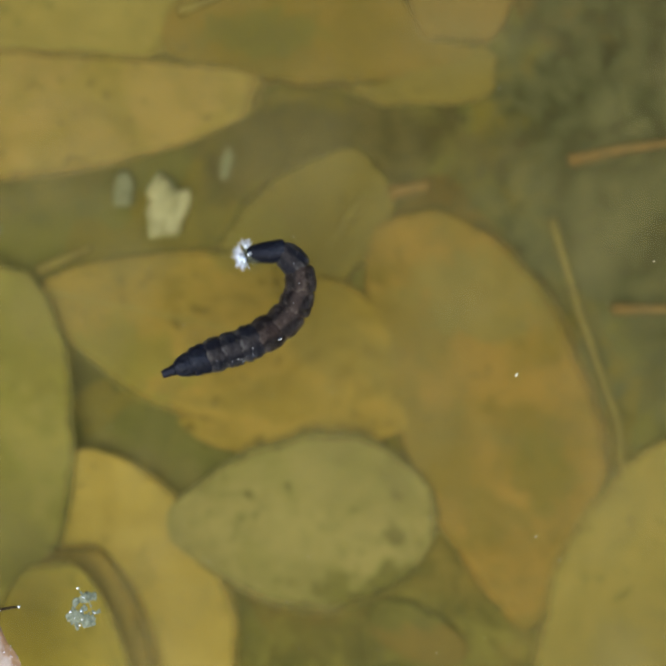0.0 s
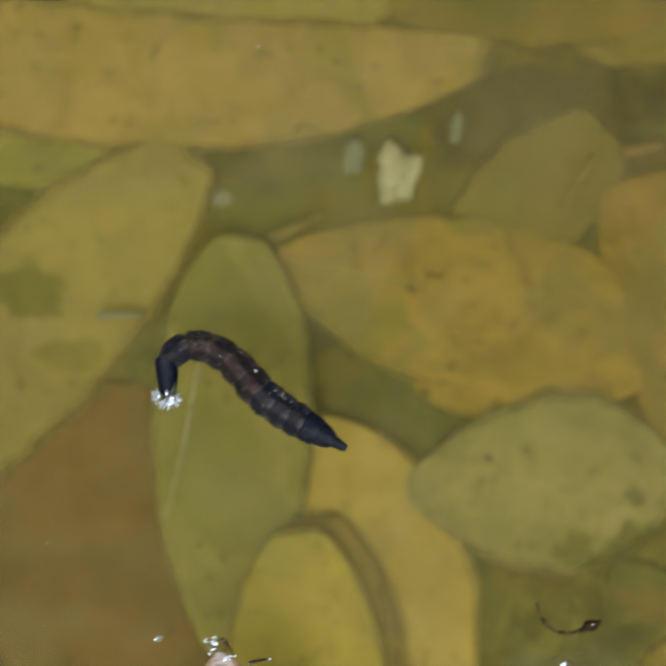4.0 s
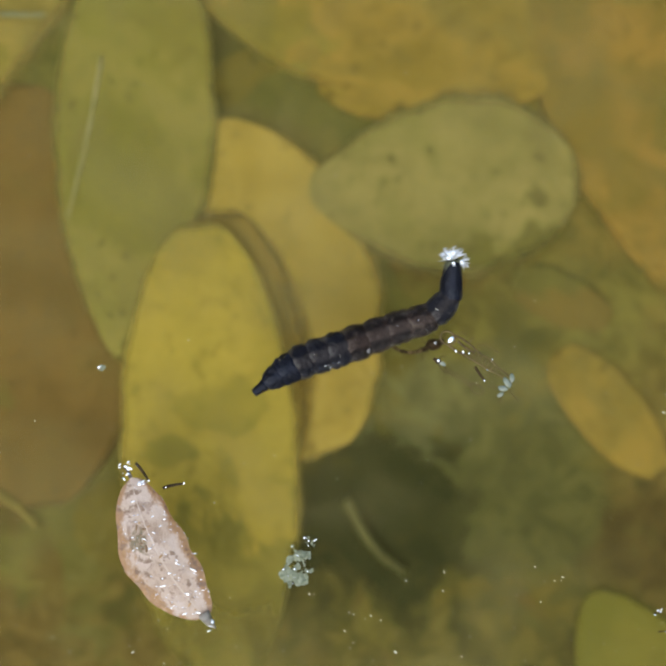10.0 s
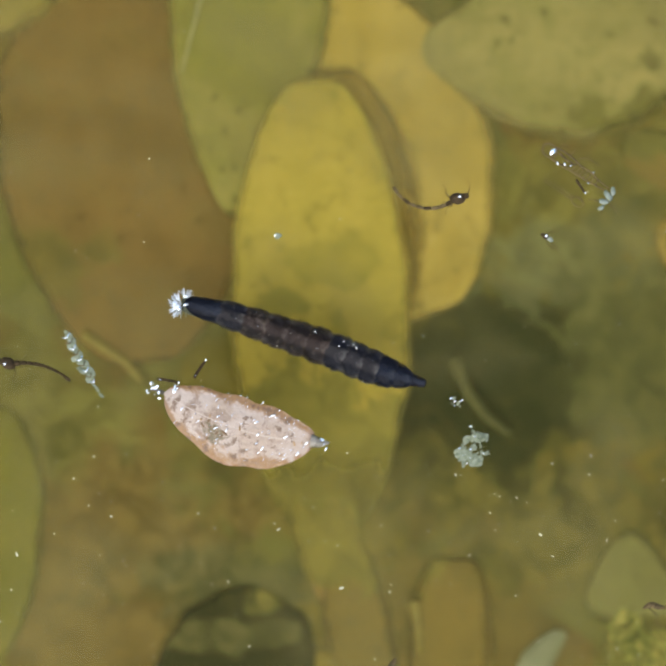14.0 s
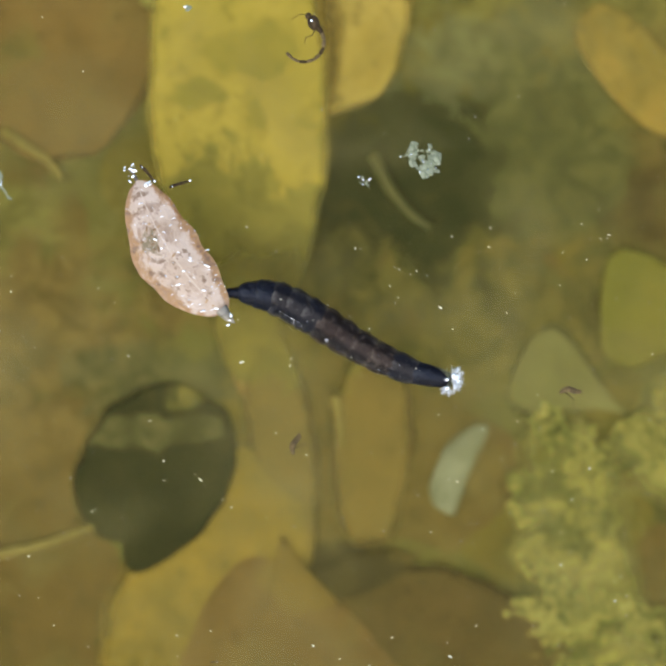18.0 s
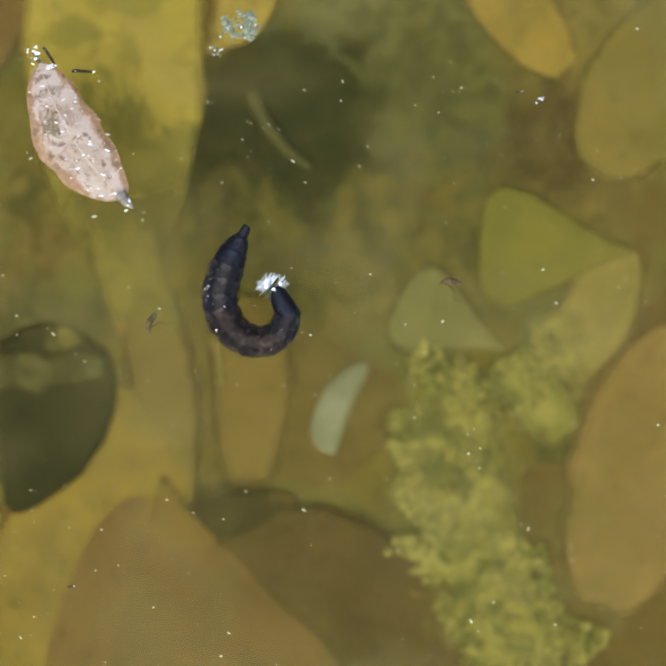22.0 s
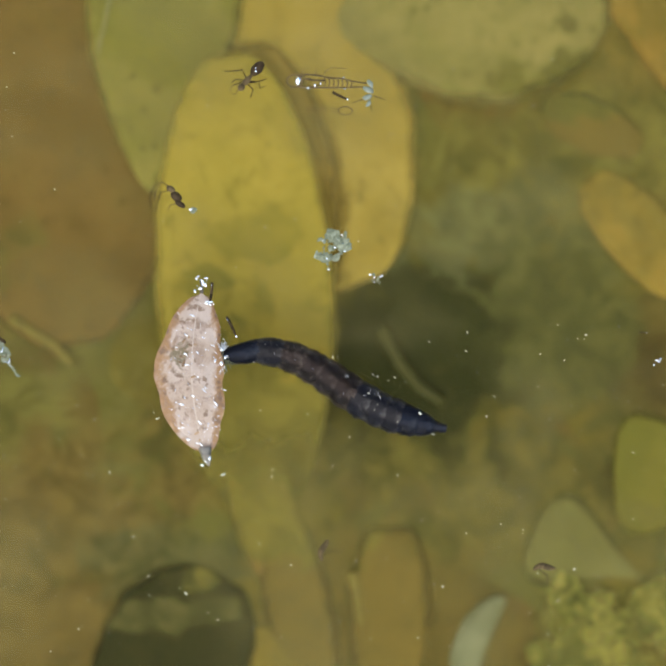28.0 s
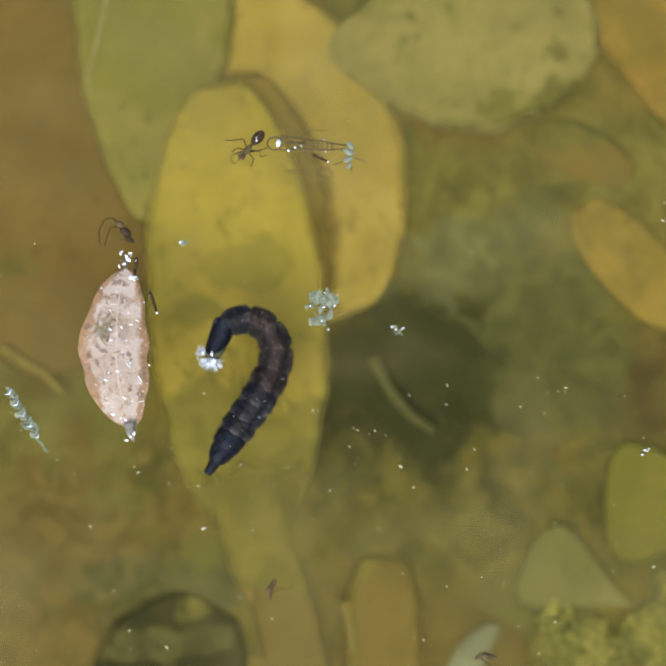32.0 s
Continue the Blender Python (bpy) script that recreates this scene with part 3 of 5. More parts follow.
def algae(label, at, size, level, count, material, seed, lump=12):
    """A mat of soft tufts, thinning out to its edge."""
    rng = random.Random(seed)
    verts, faces = [], []
    bm = bmesh.new()
    bmesh.ops.create_icosphere(bm, subdivisions=1, radius=1.0)
    proto_v, proto_f = [v.co.copy() for v in bm.verts], [[v.index for v in f.verts] for f in bm.faces]
    bm.free()
    for k in range(count):
        a, r = rng.uniform(0, math.tau), rng.uniform(0, 1) ** 0.6
        r *= 1 + 0.45 * noise.noise(Vector((math.cos(a) * 1.8, math.sin(a) * 1.8, seed)))
        c = Vector((size[0] * r * math.cos(a), size[1] * r * math.sin(a), 0)) / 17000
        if noise.noise(Vector((c.x * 190, c.y * 190, seed * 1.7))) < -0.22 + 0.25 * r * r:
            continue
        s = lump / 17000 * rng.uniform(0.4, 1.5)
        sx, sy, sz = s * rng.uniform(0.7, 1.5), s * rng.uniform(0.7, 1.5), s * rng.uniform(0.25, 0.5)
        lift = 0.0005 * noise.noise(c * 300) + 0.0003 * rng.random()
        n0 = len(verts)
        for p in proto_v:
            n = 1 + 0.6 * noise.noise(p * 1.7 + Vector((k * 2.3, 0, 0)))
            verts.append((c.x + p.x * sx * n, c.y + p.y * sy * n, lift + p.z * sz * n))
        faces += [[n0 + i for i in f] for f in proto_f]
    me = bpy.data.meshes.new("algae")
    me.from_pydata(verts, [], faces)
    me.materials.append(material)
    me.polygons.foreach_set("use_smooth", [True] * len(me.polygons))
    ob = new("algae", me)
    ob.location = (*plan(*at), level * MM)
    return tagged(ob, label, "algae", kind="stuff")


leaf("leaf overgrown with mottled yellow green algae", (1230, 1790), (1400, 2600), 165, -0.1, ALGAE_BED, ragged=0.12, blunt=0.5)
leaf("leaf piece overgrown with yellow green algae", (1400, 1800), (1560, 2010), 95, -0.1, ALGAE_BED, ragged=0.14, blunt=0.4)
for at, size, seed in (((1245, 1950), (130, 160), 11), ((1235, 2150), (130, 180), 13), ((1340, 2330), (180, 130), 14), ((1450, 2480), (190, 130), 15)):
    algae("clumpy yellow green algae growing over a leaf", at, size, 0.4, 2600, ALGAE, seed, 4.2)
algae("yellow green algae beside the pale leaf", (1440, 1890), (130, 80), 0.2, 1200, ALGAE, 12, 3.2)

# ---- slimy films of algae and silt lying over the litter ----
def film_material(name, main, other, density, scale):
    """Thin slime, ragged and thinning out to its edge."""
    mat, nt, bsdf = nodes_of(name)
    gen = nt.nodes.new("ShaderNodeTexCoord").outputs["Generated"]
    place = nt.nodes.new("ShaderNodeNewGeometry").outputs["Position"]
    flat, length = nt.nodes.new("ShaderNodeVectorMath"), nt.nodes.new("ShaderNodeVectorMath")
    flat.operation, length.operation = "MULTIPLY_ADD", "LENGTH"
    flat.inputs[1].default_value, flat.inputs[2].default_value = (1.72, 1.72, 0), (-0.86, -0.86, 0)
    nt.links.new(gen, flat.inputs[0])
    nt.links.new(flat.outputs[0], length.inputs[0])
    rag = nt.nodes.new("ShaderNodeMath")
    rag.operation = "MULTIPLY_ADD"
    rag.inputs[1].default_value = -1.5
    nt.links.new(noise_tex(nt, place, scale, 5.0, 0.6, 0.5), rag.inputs[0])
    nt.links.new(length.outputs["Value"], rag.inputs[2])
    bare = nt.nodes.new("ShaderNodeMath")
    bare.operation = "SUBTRACT"
    bare.inputs[0].default_value = 1.0
    nt.links.new(ramp(nt, rag.outputs[0], -0.4, 0.02), bare.inputs[1])
    body = bare.outputs[0]
    thick = nt.nodes.new("ShaderNodeMath")
    thick.operation = "MULTIPLY"
    thick.inputs[1].default_value = density
    nt.links.new(body, thick.inputs[0])
    nt.links.new(thick.outputs[0], bsdf.inputs["Alpha"])
    nt.links.new(mix(nt, ramp(nt, noise_tex(nt, place, 340.0, 4.0, 0.6), 0.35, 0.68), main, other), bsdf.inputs["Base Color"])
    bsdf.inputs["Roughness"].default_value = 0.8
    bsdf.inputs["Specular IOR Level"].default_value = 0.1
    return mat




SLIME_YELLOW = film_material("yellow_green_slime", (0.43, 0.39, 0.12), (0.115, 0.13, 0.04), 0.6, 230.0)


def film(label, at, size, level, material, turn=0.0):
    bm = bmesh.new()
    rings = [[bm.verts.new((r * math.cos(math.tau * k / 30) * size[0] / 17000, r * math.sin(math.tau * k / 30) * size[1] / 17000,
                            0.0005 * noise.noise(Vector((2 * r * math.cos(math.tau * k / 30), 2 * r * math.sin(math.tau * k / 30), at[0]))))) for k in range(30)]
             for r in (0.1, 0.3, 0.5, 0.68, 0.86)]
    bm.faces.new(rings[0])
    for inner, outer in zip(rings, rings[1:]):
        for k in range(30):
            bm.faces.new([inner[k], outer[k], outer[(k + 1) % 30], inner[(k + 1) % 30]])
    ob = part("slime_film", bm, material)
    ob.matrix_world = Matrix.Translation((*plan(*at), level * MM)) @ Matrix.Rotation(radians(turn), 4, "Z")
    return tagged(ob, label, "slime", kind="stuff")


film("fuzzy yellow green algae over a leaf", (1273, 2031), (217, 266), 1.5, SLIME_YELLOW)
film("fuzzy yellow green algae over a leaf", (1405, 2449), (253, 188), 1.5, SLIME_YELLOW, -35)
film("fuzzy yellow green algae on the litter", (1511, 1811), (137, 146), 1.6, SLIME_YELLOW)

# ---- suspended silt and water ----
def haze_material():
    mat = bpy.data.materials.new("suspended_silt")
    mat.use_nodes = True
    nt = mat.node_tree
    nt.nodes.remove(nt.nodes["Principled BSDF"])
    clear, murk, both = nt.nodes.new("ShaderNodeBsdfTransparent"), nt.nodes.new("ShaderNodeBsdfDiffuse"), nt.nodes.new("ShaderNodeMixShader")
    clear.inputs["Color"].default_value = (0.955, 0.93, 0.74, 1)
    murk.inputs["Color"].default_value = (0.30, 0.26, 0.10, 1)
    v = coords(nt)
    cloud = ramp(nt, noise_tex(nt, v, 46.0, 3.0, 0.55, 0.4), 0.4, 0.78)
    thick = nt.nodes.new("ShaderNodeMapRange")
    thick.inputs["To Min"].default_value, thick.inputs["To Max"].default_value = 0.05, 0.32
    nt.links.new(cloud, thick.inputs["Value"])
    nt.links.new(thick.outputs[0], both.inputs[0])
    nt.links.new(clear.outputs[0], both.inputs[1])
    nt.links.new(murk.outputs[0], both.inputs[2])
    nt.links.new(both.outputs[0], nt.nodes["Material Output"].inputs["Surface"])
    return mat


HAZE = haze_material()
tagged(sheet("suspended_silt", WATER - 10 * MM, 40, HAZE), "thin cloudy layer of silt hanging in the water", "silt", kind="stuff")

# ---- larva ----
def larva_skin(name, stripe, groove, flange, pale):
    """Leathery skin of one ring: a stripe along the back, black furrows, greyish side lobes, a pale worn patch at the front of the plate."""
    mat, nt, bsdf = nodes_of(name)
    tc, axes = nt.nodes.new("ShaderNodeTexCoord"), nt.nodes.new("ShaderNodeSeparateXYZ")
    nt.links.new(tc.outputs["UV"], axes.inputs[0])
    v = coords(nt)
    grain = noise_tex(nt, v, 1500.0, 5.0, 0.65)
    stain = noise_tex(nt, v, 620.0, 4.0, 0.6, 0.5)
    across = maths(nt, "ABSOLUTE", maths(nt, "MULTIPLY_ADD", axes.outputs["Y"], 2.0, -1.0))
    away = maths(nt, "MULTIPLY_ADD", maths(nt, "SUBTRACT", stain, 0.5), 0.55, across)
    along = maths(nt, "MULTIPLY_ADD", maths(nt, "SUBTRACT", stain, 0.5), 0.35, axes.outputs["X"])
    ends = maths(nt, "ABSOLUTE", maths(nt, "MULTIPLY_ADD", along, 2.0, -1.0))
    rough = ramp(nt, grain, 0.36, 0.62)
    # dark bands beside the back, broken where the rings meet
    band = maths(nt, "MULTIPLY", ramp(nt, away, 0.14, 0.58), ramp(nt, ends, 1.1, 0.45))
    col = mix(nt, maths(nt, "MULTIPLY", band, 0.9), stripe, groove)
    col = mix(nt, maths(nt, "MULTIPLY", ramp(nt, away, 0.66, 0.9), maths(nt, "MULTIPLY_ADD", ramp(nt, ends, 0.3, 0.8), 0.7, 0.2)), col, flange)
    col = mix(nt, maths(nt, "MULTIPLY", maths(nt, "MULTIPLY", ramp(nt, away, 0.82, 1.0), rough), 0.55), col, pale)
    # worn grey where the rings meet, palest on the middle of the back
    joint = maths(nt, "MULTIPLY", ramp(nt, ends, 0.72, 1.02), rough)
    col = mix(nt, maths(nt, "MULTIPLY", joint, 0.6), col, flange)
    worn = maths(nt, "MULTIPLY", ramp(nt, along, 0.42, 0.1), ramp(nt, maths(nt, "ABSOLUTE", maths(nt, "SUBTRACT", away, 0.12)), 0.34, 0.08))
    col = mix(nt, maths(nt, "MULTIPLY", maths(nt, "MULTIPLY", worn, rough), 0.7), col, pale)
    col = mix(nt, maths(nt, "MULTIPLY", ramp(nt, grain, 0.5, 0.72), 0.5), col, tuple(0.5 * c for c in groove))
    smear = maths(nt, "MULTIPLY", ramp(nt, noise_tex(nt, v, 380.0, 5.0, 0.7, 1.2), 0.56, 0.7), 0.35)
    col = mix(nt, smear, col, pale)
    nt.links.new(col, bsdf.inputs["Base Color"])
    bsdf.inputs["Roughness"].default_value = 0.4
    bsdf.inputs["Specular IOR Level"].default_value = 0.16
    bump(nt, bsdf, grain, 0.6, 0.0003)
    return mat


LARVA_DARK = larva_skin("larva_dark_skin", (0.009, 0.012, 0.024), (0.005, 0.006, 0.012), (0.016, 0.020, 0.034), (0.040, 0.046, 0.060))
LARVA_MID = larva_skin("larva_dusky_skin", (0.021, 0.018, 0.020), (0.006, 0.007, 0.013), (0.055, 0.056, 0.060), (0.125, 0.118, 0.112))
LARVA_BROWN = larva_skin("larva_brown_skin", (0.031, 0.0195, 0.0155), (0.0085, 0.0068, 0.0075), (0.062, 0.056, 0.052), (0.150, 0.118, 0.094))
WHITE_HAIR = plain_material("white_hair", (0.72, 0.75, 0.80), (0.42, 0.45, 0.50), 1500.0, 0.25, 0.6, 0.0001)
SILVER = plain_material("silvery_air", (0.93, 0.95, 0.97), (0.85, 0.88, 0.92), 900.0, 0.06, 0.8, 0.0001, 0.9)
CHITIN = plain_material("dark_chitin", (0.024, 0.015, 0.007), (0.055, 0.036, 0.017), 1500.0, 0.6, 0.07, 0.0001)
HUSK = plain_material("translucent_husk", (0.13, 0.09, 0.04), (0.055, 0.038, 0.018), 1200.0, 0.6, 0.08, 0.0001)
PALE_DUST = plain_material("pale_dust", (0.64, 0.61, 0.48), (0.42, 0.38, 0.28), 2500.0, 0.4, 0.5, 0.0001)
PALE_HUSK = plain_material("pale_husk", (0.20, 0.215, 0.145), (0.11, 0.12, 0.07), 1700.0, 0.5, 0.2, 0.0003)

BODY = 33.0 * MM
# where the rings meet, as shares of the body from the head's tip on
JOINTS = (0.0, 0.055, 0.12, 0.185, 0.25, 0.32, 0.40, 0.49, 0.58, 0.67, 0.76, 0.86, 1.0)
# half widths along the body, from the head's tip to the breathing tail
GIRTH = ((0.0, 0.5), (0.05, 0.8), (0.07, 1.2), (0.12, 1.72), (0.2, 2.02), (0.32, 2.14), (0.45, 2.12), (0.6, 1.98), (0.72, 1.82), (0.84, 1.6), (0.93, 1.32), (1.0, 0.92))


def girth(u):
    for (a, p), (b, q) in zip(GIRTH, GIRTH[1:]):
        if u <= b:
            return (p + (q - p) * (u - a) / (b - a)) * MM
    return GIRTH[-1][1] * MM


def barrel(u0, u1, lobes, seed, nx=18, ns=44):
    """One ring of the body, along x and centred: a raised back plate, a furrow on either side, scalloped side lobes, closed ends."""
    bm = bmesh.new()
    reach = BODY * (u1 - u0) * 0.5 + 0.32 * MM
    rings, place = [], {}
    for i in range(nx + 1):
        q = -1 + 2 * i / nx
        u = (u0 + u1) / 2 + (u1 - u0) / 2 * q
        close = math.sqrt(max(0.0, 1 - abs(q) ** 7))
        r = girth(min(max(u, 0), 1))
        swell = math.sin(math.pi * ((q + 1) / 2) ** 0.85) ** 0.6 if -1 < q < 1 else 0.0
        ring = []
        for k in range(ns):
            a = k * math.tau / ns
            y, z = math.cos(a), math.sin(a)
            side = min(max((abs(y) - 0.6) / 0.3, 0.0), 1.0)
            w = 1 + 0.09 * noise.noise(Vector((q * 3, y * 3, z * 3 + seed))) + 0.03 * noise.noise(Vector((q * 7, y * 7, z * 7 + seed)))
            w *= 1 + lobes * side * (swell - 0.62)
            w *= 1 - (1 - close) * (0.1 + 0.10 * side)
            if z > 0:
                w *= 1 - 0.22 * lobes * math.exp(-((abs(y) - 0.6) / 0.2) ** 2)
            vert = bm.verts.new((q * reach, r * w * y, 0.7 * r * w * z + (0.05 * r * swell if z > 0.3 else 0)))
            place[vert] = ((q + 1) / 2, 0.5 + 0.5 * y)
            ring.append(vert)
        rings.append(ring)
    for r, t in zip(rings, rings[1:]):
        for k in range(ns):
            bm.faces.new([r[k], t[k], t[(k + 1) % ns], r[(k + 1) % ns]])
    bm.faces.new(rings[0])
    bm.faces.new(rings[-1][::-1])
    bmesh.ops.recalc_face_normals(bm, faces=bm.faces)
    uv = bm.loops.layers.uv.new("UVMap")
    for face in bm.faces:
        for corner in face.loops:
            corner[uv].uv = place[corner.vert]
    return bm


def build_larva():
    larva = tagged(new("larva"), "dark segmented fly larva with white tail hairs", "larva")
    made = []
    rng = random.Random(5)
    names = ["head"] + ["thorax_segment"] * 3 + ["abdomen_segment"] * 7 + ["tail_segment"]
    for n, name in enumerate(names):
        skin = LARVA_DARK if n < 3 or n > 10 else LARVA_MID if n < 6 or n == 10 else LARVA_BROWN
        u0, u1 = JOINTS[n], JOINTS[n + 1]
        seg = part(name, barrel(u0, u1, 0.21 if 2 < n < 11 else 0.15 if 0 < n < 3 else 0.04, n * 4.7), skin, larva)
        r, half = girth((u0 + u1) / 2), BODY * (u1 - u0) / 2
        if 1 < n < 11:
            for side in (-1, 1):
                l = rng.uniform(0.25, 0.5) * MM
                x = rng.uniform(-0.3, 0.5) * half
                part("bristle", tube([(x, side * r * 0.92, 0), (x + 0.15 * MM, side * (r + 0.55 * l), 0.1 * MM), (x + 0.35 * MM, side * (r + l), 0.1 * MM)], [0.05 * MM, 0.04 * MM, 0.02 * MM], 5), CHITIN, seg)
            # silver dot on the back in place of a highlight on wet skin
            bm = bmesh.new()
            clump(bm, rng.uniform(-0.5, 0.0) * half, rng.uniform(-0.4, 0.2) * r, 0.76 * r, rng.uniform(0.04, 0.09) * MM, n, 0.4)
            part("wet_glint", bm, SILVER, seg, "silvery dot added as a wet glint")
            # silver flecks added as wet glints along one lower edge of the ring
            for k in range(7 if 3 < n < 7 else 1):
                bm = bmesh.new()
                clump(bm, 0, 0, 0, rng.uniform(0.03, 0.08) * MM, 7 * n + k, 0.4)
                turn, x, y = rng.uniform(-0.7, 0.7), rng.uniform(-0.8, 0.8) * half, rng.uniform(0.66, 0.9)
                for q in bm.verts:
                    q.co = Matrix.Rotation(turn, 3, "Z") @ Vector((q.co.x * 2.2, q.co.y * 0.8, q.co.z)) + Vector((x, -y * r, (0.74 * math.sqrt(1 - y * y) + 0.02) * r))
                part("wet_fleck", bm, SILVER, seg, "silvery fleck added as a wet glint")
        made.append(seg)
    head, tail = made[0], made[-1]
    for side in (-1, 1):
        bm = bmesh.new()
        ball(bm, (-0.2 * MM, side * 0.5 * MM, 0.25 * MM), (0.16 * MM, 0.14 * MM, 0.14 * MM))
        part("eye", bm, CHITIN, head)
        part("feeler", tube([(-0.9 * MM, side * 0.2 * MM, 0), (-1.3 * MM, side * 0.35 * MM, 0)], [0.08 * MM, 0.03 * MM], 5), CHITIN, head)
    x0 = BODY * (JOINTS[-1] - JOINTS[-2]) * 0.5
    # two bright tufts of feathery hairs, and fainter ones fanned out between them
    for k in range(96):
        if k < 58:
            sx, sy, a, l, thick, skin = 0.15, 0.35, rng.uniform(-50, 80), rng.uniform(1.2, 2.1), 0.7, WHITE_HAIR
        elif k < 74:
            sx, sy, a, l, thick, skin = 0.1, -0.55, rng.uniform(-150, -60), rng.uniform(0.8, 1.5), 0.85, WHITE_HAIR
        else:
            sx, sy, a, l, thick, skin = 0.1, 0.0, rng.uniform(-110, 120), rng.uniform(1.5, 2.2), 0.7, PALE_HUSK
        a, l = radians(a), l * MM
        bend = rng.uniform(-0.5, 0.5)
        p = [(x0 + sx * MM + f * l * math.cos(a + bend * f), sy * MM + f * l * math.sin(a + bend * f), (1.05 + rng.uniform(0, 0.25) + 0.6 * f * (2 - f)) * MM) for f in (0.02, 0.3, 0.6, 0.85, 1.0)]
        part("tail_hair", tube(p, [g * thick * MM for g in (0.05, 0.07, 0.075, 0.06, 0.02)], 4), skin, tail, "white feathery hair" if skin is WHITE_HAIR else "faint pale hair")
    for k, (dx, dy, size, long) in enumerate(((0.75, 0.6, 0.34, 1.6), (0.05, -1.0, 0.28, 1.5), (1.15, 0.25, 0.2, 1.2), (-0.25, 0.05, 0.16, 1.6))):
        bm = bmesh.new()
        clump(bm, 0, 0, 0, size * MM, k + 3, 0.35)
        for q in bm.verts:
            q.co = Vector((x0 + dx * MM + q.co.x * long, dy * MM + q.co.y, q.co.z + 1.75 * MM))
        part("hair_tuft", bm, WHITE_HAIR, tail, "matted white hair tuft")
    for dx, dy, s in ((0.5, 0.75, 0.3), (0.1, -0.9, 0.26), (1.2, 0.3, 0.2), (-0.1, 0.1, 0.24)):
        bm = bmesh.new()
        ball(bm, (x0 + dx * MM, dy * MM, 1.9 * MM), (s * MM, 0.6 * s * MM, 0.3 * s * MM), rng.uniform(0, 3))
        part("air_bubble", bm, SILVER, tail, "silvery air bubble")
    return larva, made


larva, larva_parts = build_larva()

# ---- floating leaf ----
def bleached_material():
    """A bleached, rotting blade: pinkish flesh, brown rot creeping in from the margin, grey blotches, a wet skin."""
    mat, nt, bsdf = nodes_of("bleached_leaf")
    tc, axes = nt.nodes.new("ShaderNodeTexCoord"), nt.nodes.new("ShaderNodeSeparateXYZ")
    nt.links.new(tc.outputs["UV"], axes.inputs[0])
    v = tc.outputs["Object"]

    def sums(kind, one, two, three=None):
        m = nt.nodes.new("ShaderNodeMath")
        m.operation = kind
        for sock, val in zip(m.inputs, (one, two, three)):
            if isinstance(val, float):
                sock.default_value = val
            elif val is not None:
                nt.links.new(val, sock)
        return m.outputs[0]

    rough = noise_tex(nt, v, 420.0, 5.0, 0.65, 0.4)
    from_rib = sums("ABSOLUTE", sums("MULTIPLY_ADD", axes.outputs["Y"], 2.0, -1.0), None)
    edge = sums("MULTIPLY_ADD", rough, 1.5, from_rib)
    col = mix(nt, ramp(nt, noise_tex(nt, v, 230.0, 4.0, 0.6, 0.5), 0.4, 0.66), (0.385, 0.298, 0.238), (0.325, 0.235, 0.17))
    col = mix(nt, ramp(nt, edge, 1.34, 1.62), col, (0.235, 0.125, 0.05))
    col = mix(nt, ramp(nt, edge, 1.72, 1.9), col, (0.32, 0.20, 0.10))
    blotch = sums("MULTIPLY", ramp(nt, noise_tex(nt, v, 430.0, 6.0, 0.75, 0.6), 0.5, 0.64), 0.65)
    col = mix(nt, blotch, col, (0.17, 0.105, 0.07))
    col = mix(nt, sums("MULTIPLY", ramp(nt, noise_tex(nt, v, 800.0, 3.0, 0.6), 0.56, 0.66), 0.85), col, (0.13, 0.075, 0.042))
    # an olive brown rotten patch beside the midrib
    du = sums("MULTIPLY_ADD", axes.outputs["X"], 7.0, -2.6)
    dv = sums("MULTIPLY_ADD", axes.outputs["Y"], 5.0, -1.7)
    far = sums("ADD", sums("MULTIPLY", du, du), sums("MULTIPLY", dv, dv))
    rot = ramp(nt, sums("MULTIPLY_ADD", noise_tex(nt, v, 700.0, 5.0, 0.7, 0.5), -3.2, far), -1.1, -1.6)
    col = mix(nt, sums("MULTIPLY", rot, 0.85), col, (0.105, 0.078, 0.032))
    vein = sums("MULTIPLY", ramp(nt, from_rib, 0.035, 0.008), 0.35)
    col = mix(nt, vein, col, (0.50, 0.42, 0.35))
    nt.links.new(col, bsdf.inputs["Base Color"])
    bsdf.inputs["Roughness"].default_value = 0.3
    bsdf.inputs["Specular IOR Level"].default_value = 0.35
    bump(nt, bsdf, noise_tex(nt, v, 900.0, 5.0, 0.65), 0.8, 0.0004)
    return mat


PINK = bleached_material()
RIM = plain_material("rotten_margin", (0.33, 0.21, 0.11), (0.22, 0.125, 0.055), 600.0)
DIRT = plain_material("brown_dirt", (0.20, 0.12, 0.06), (0.12, 0.07, 0.035), 1500.0)
GRIT = plain_material("grey_grit", (0.12, 0.095, 0.075), (0.05, 0.04, 0.03), 1500.0)
TIP = plain_material("rotted_tip", (0.25, 0.215, 0.17), (0.10, 0.085, 0.06), 900.0, 0.35, 0.4)
CREAM = plain_material("cream_midrib", (0.44, 0.35, 0.28), (0.34, 0.26, 0.19), 800.0)


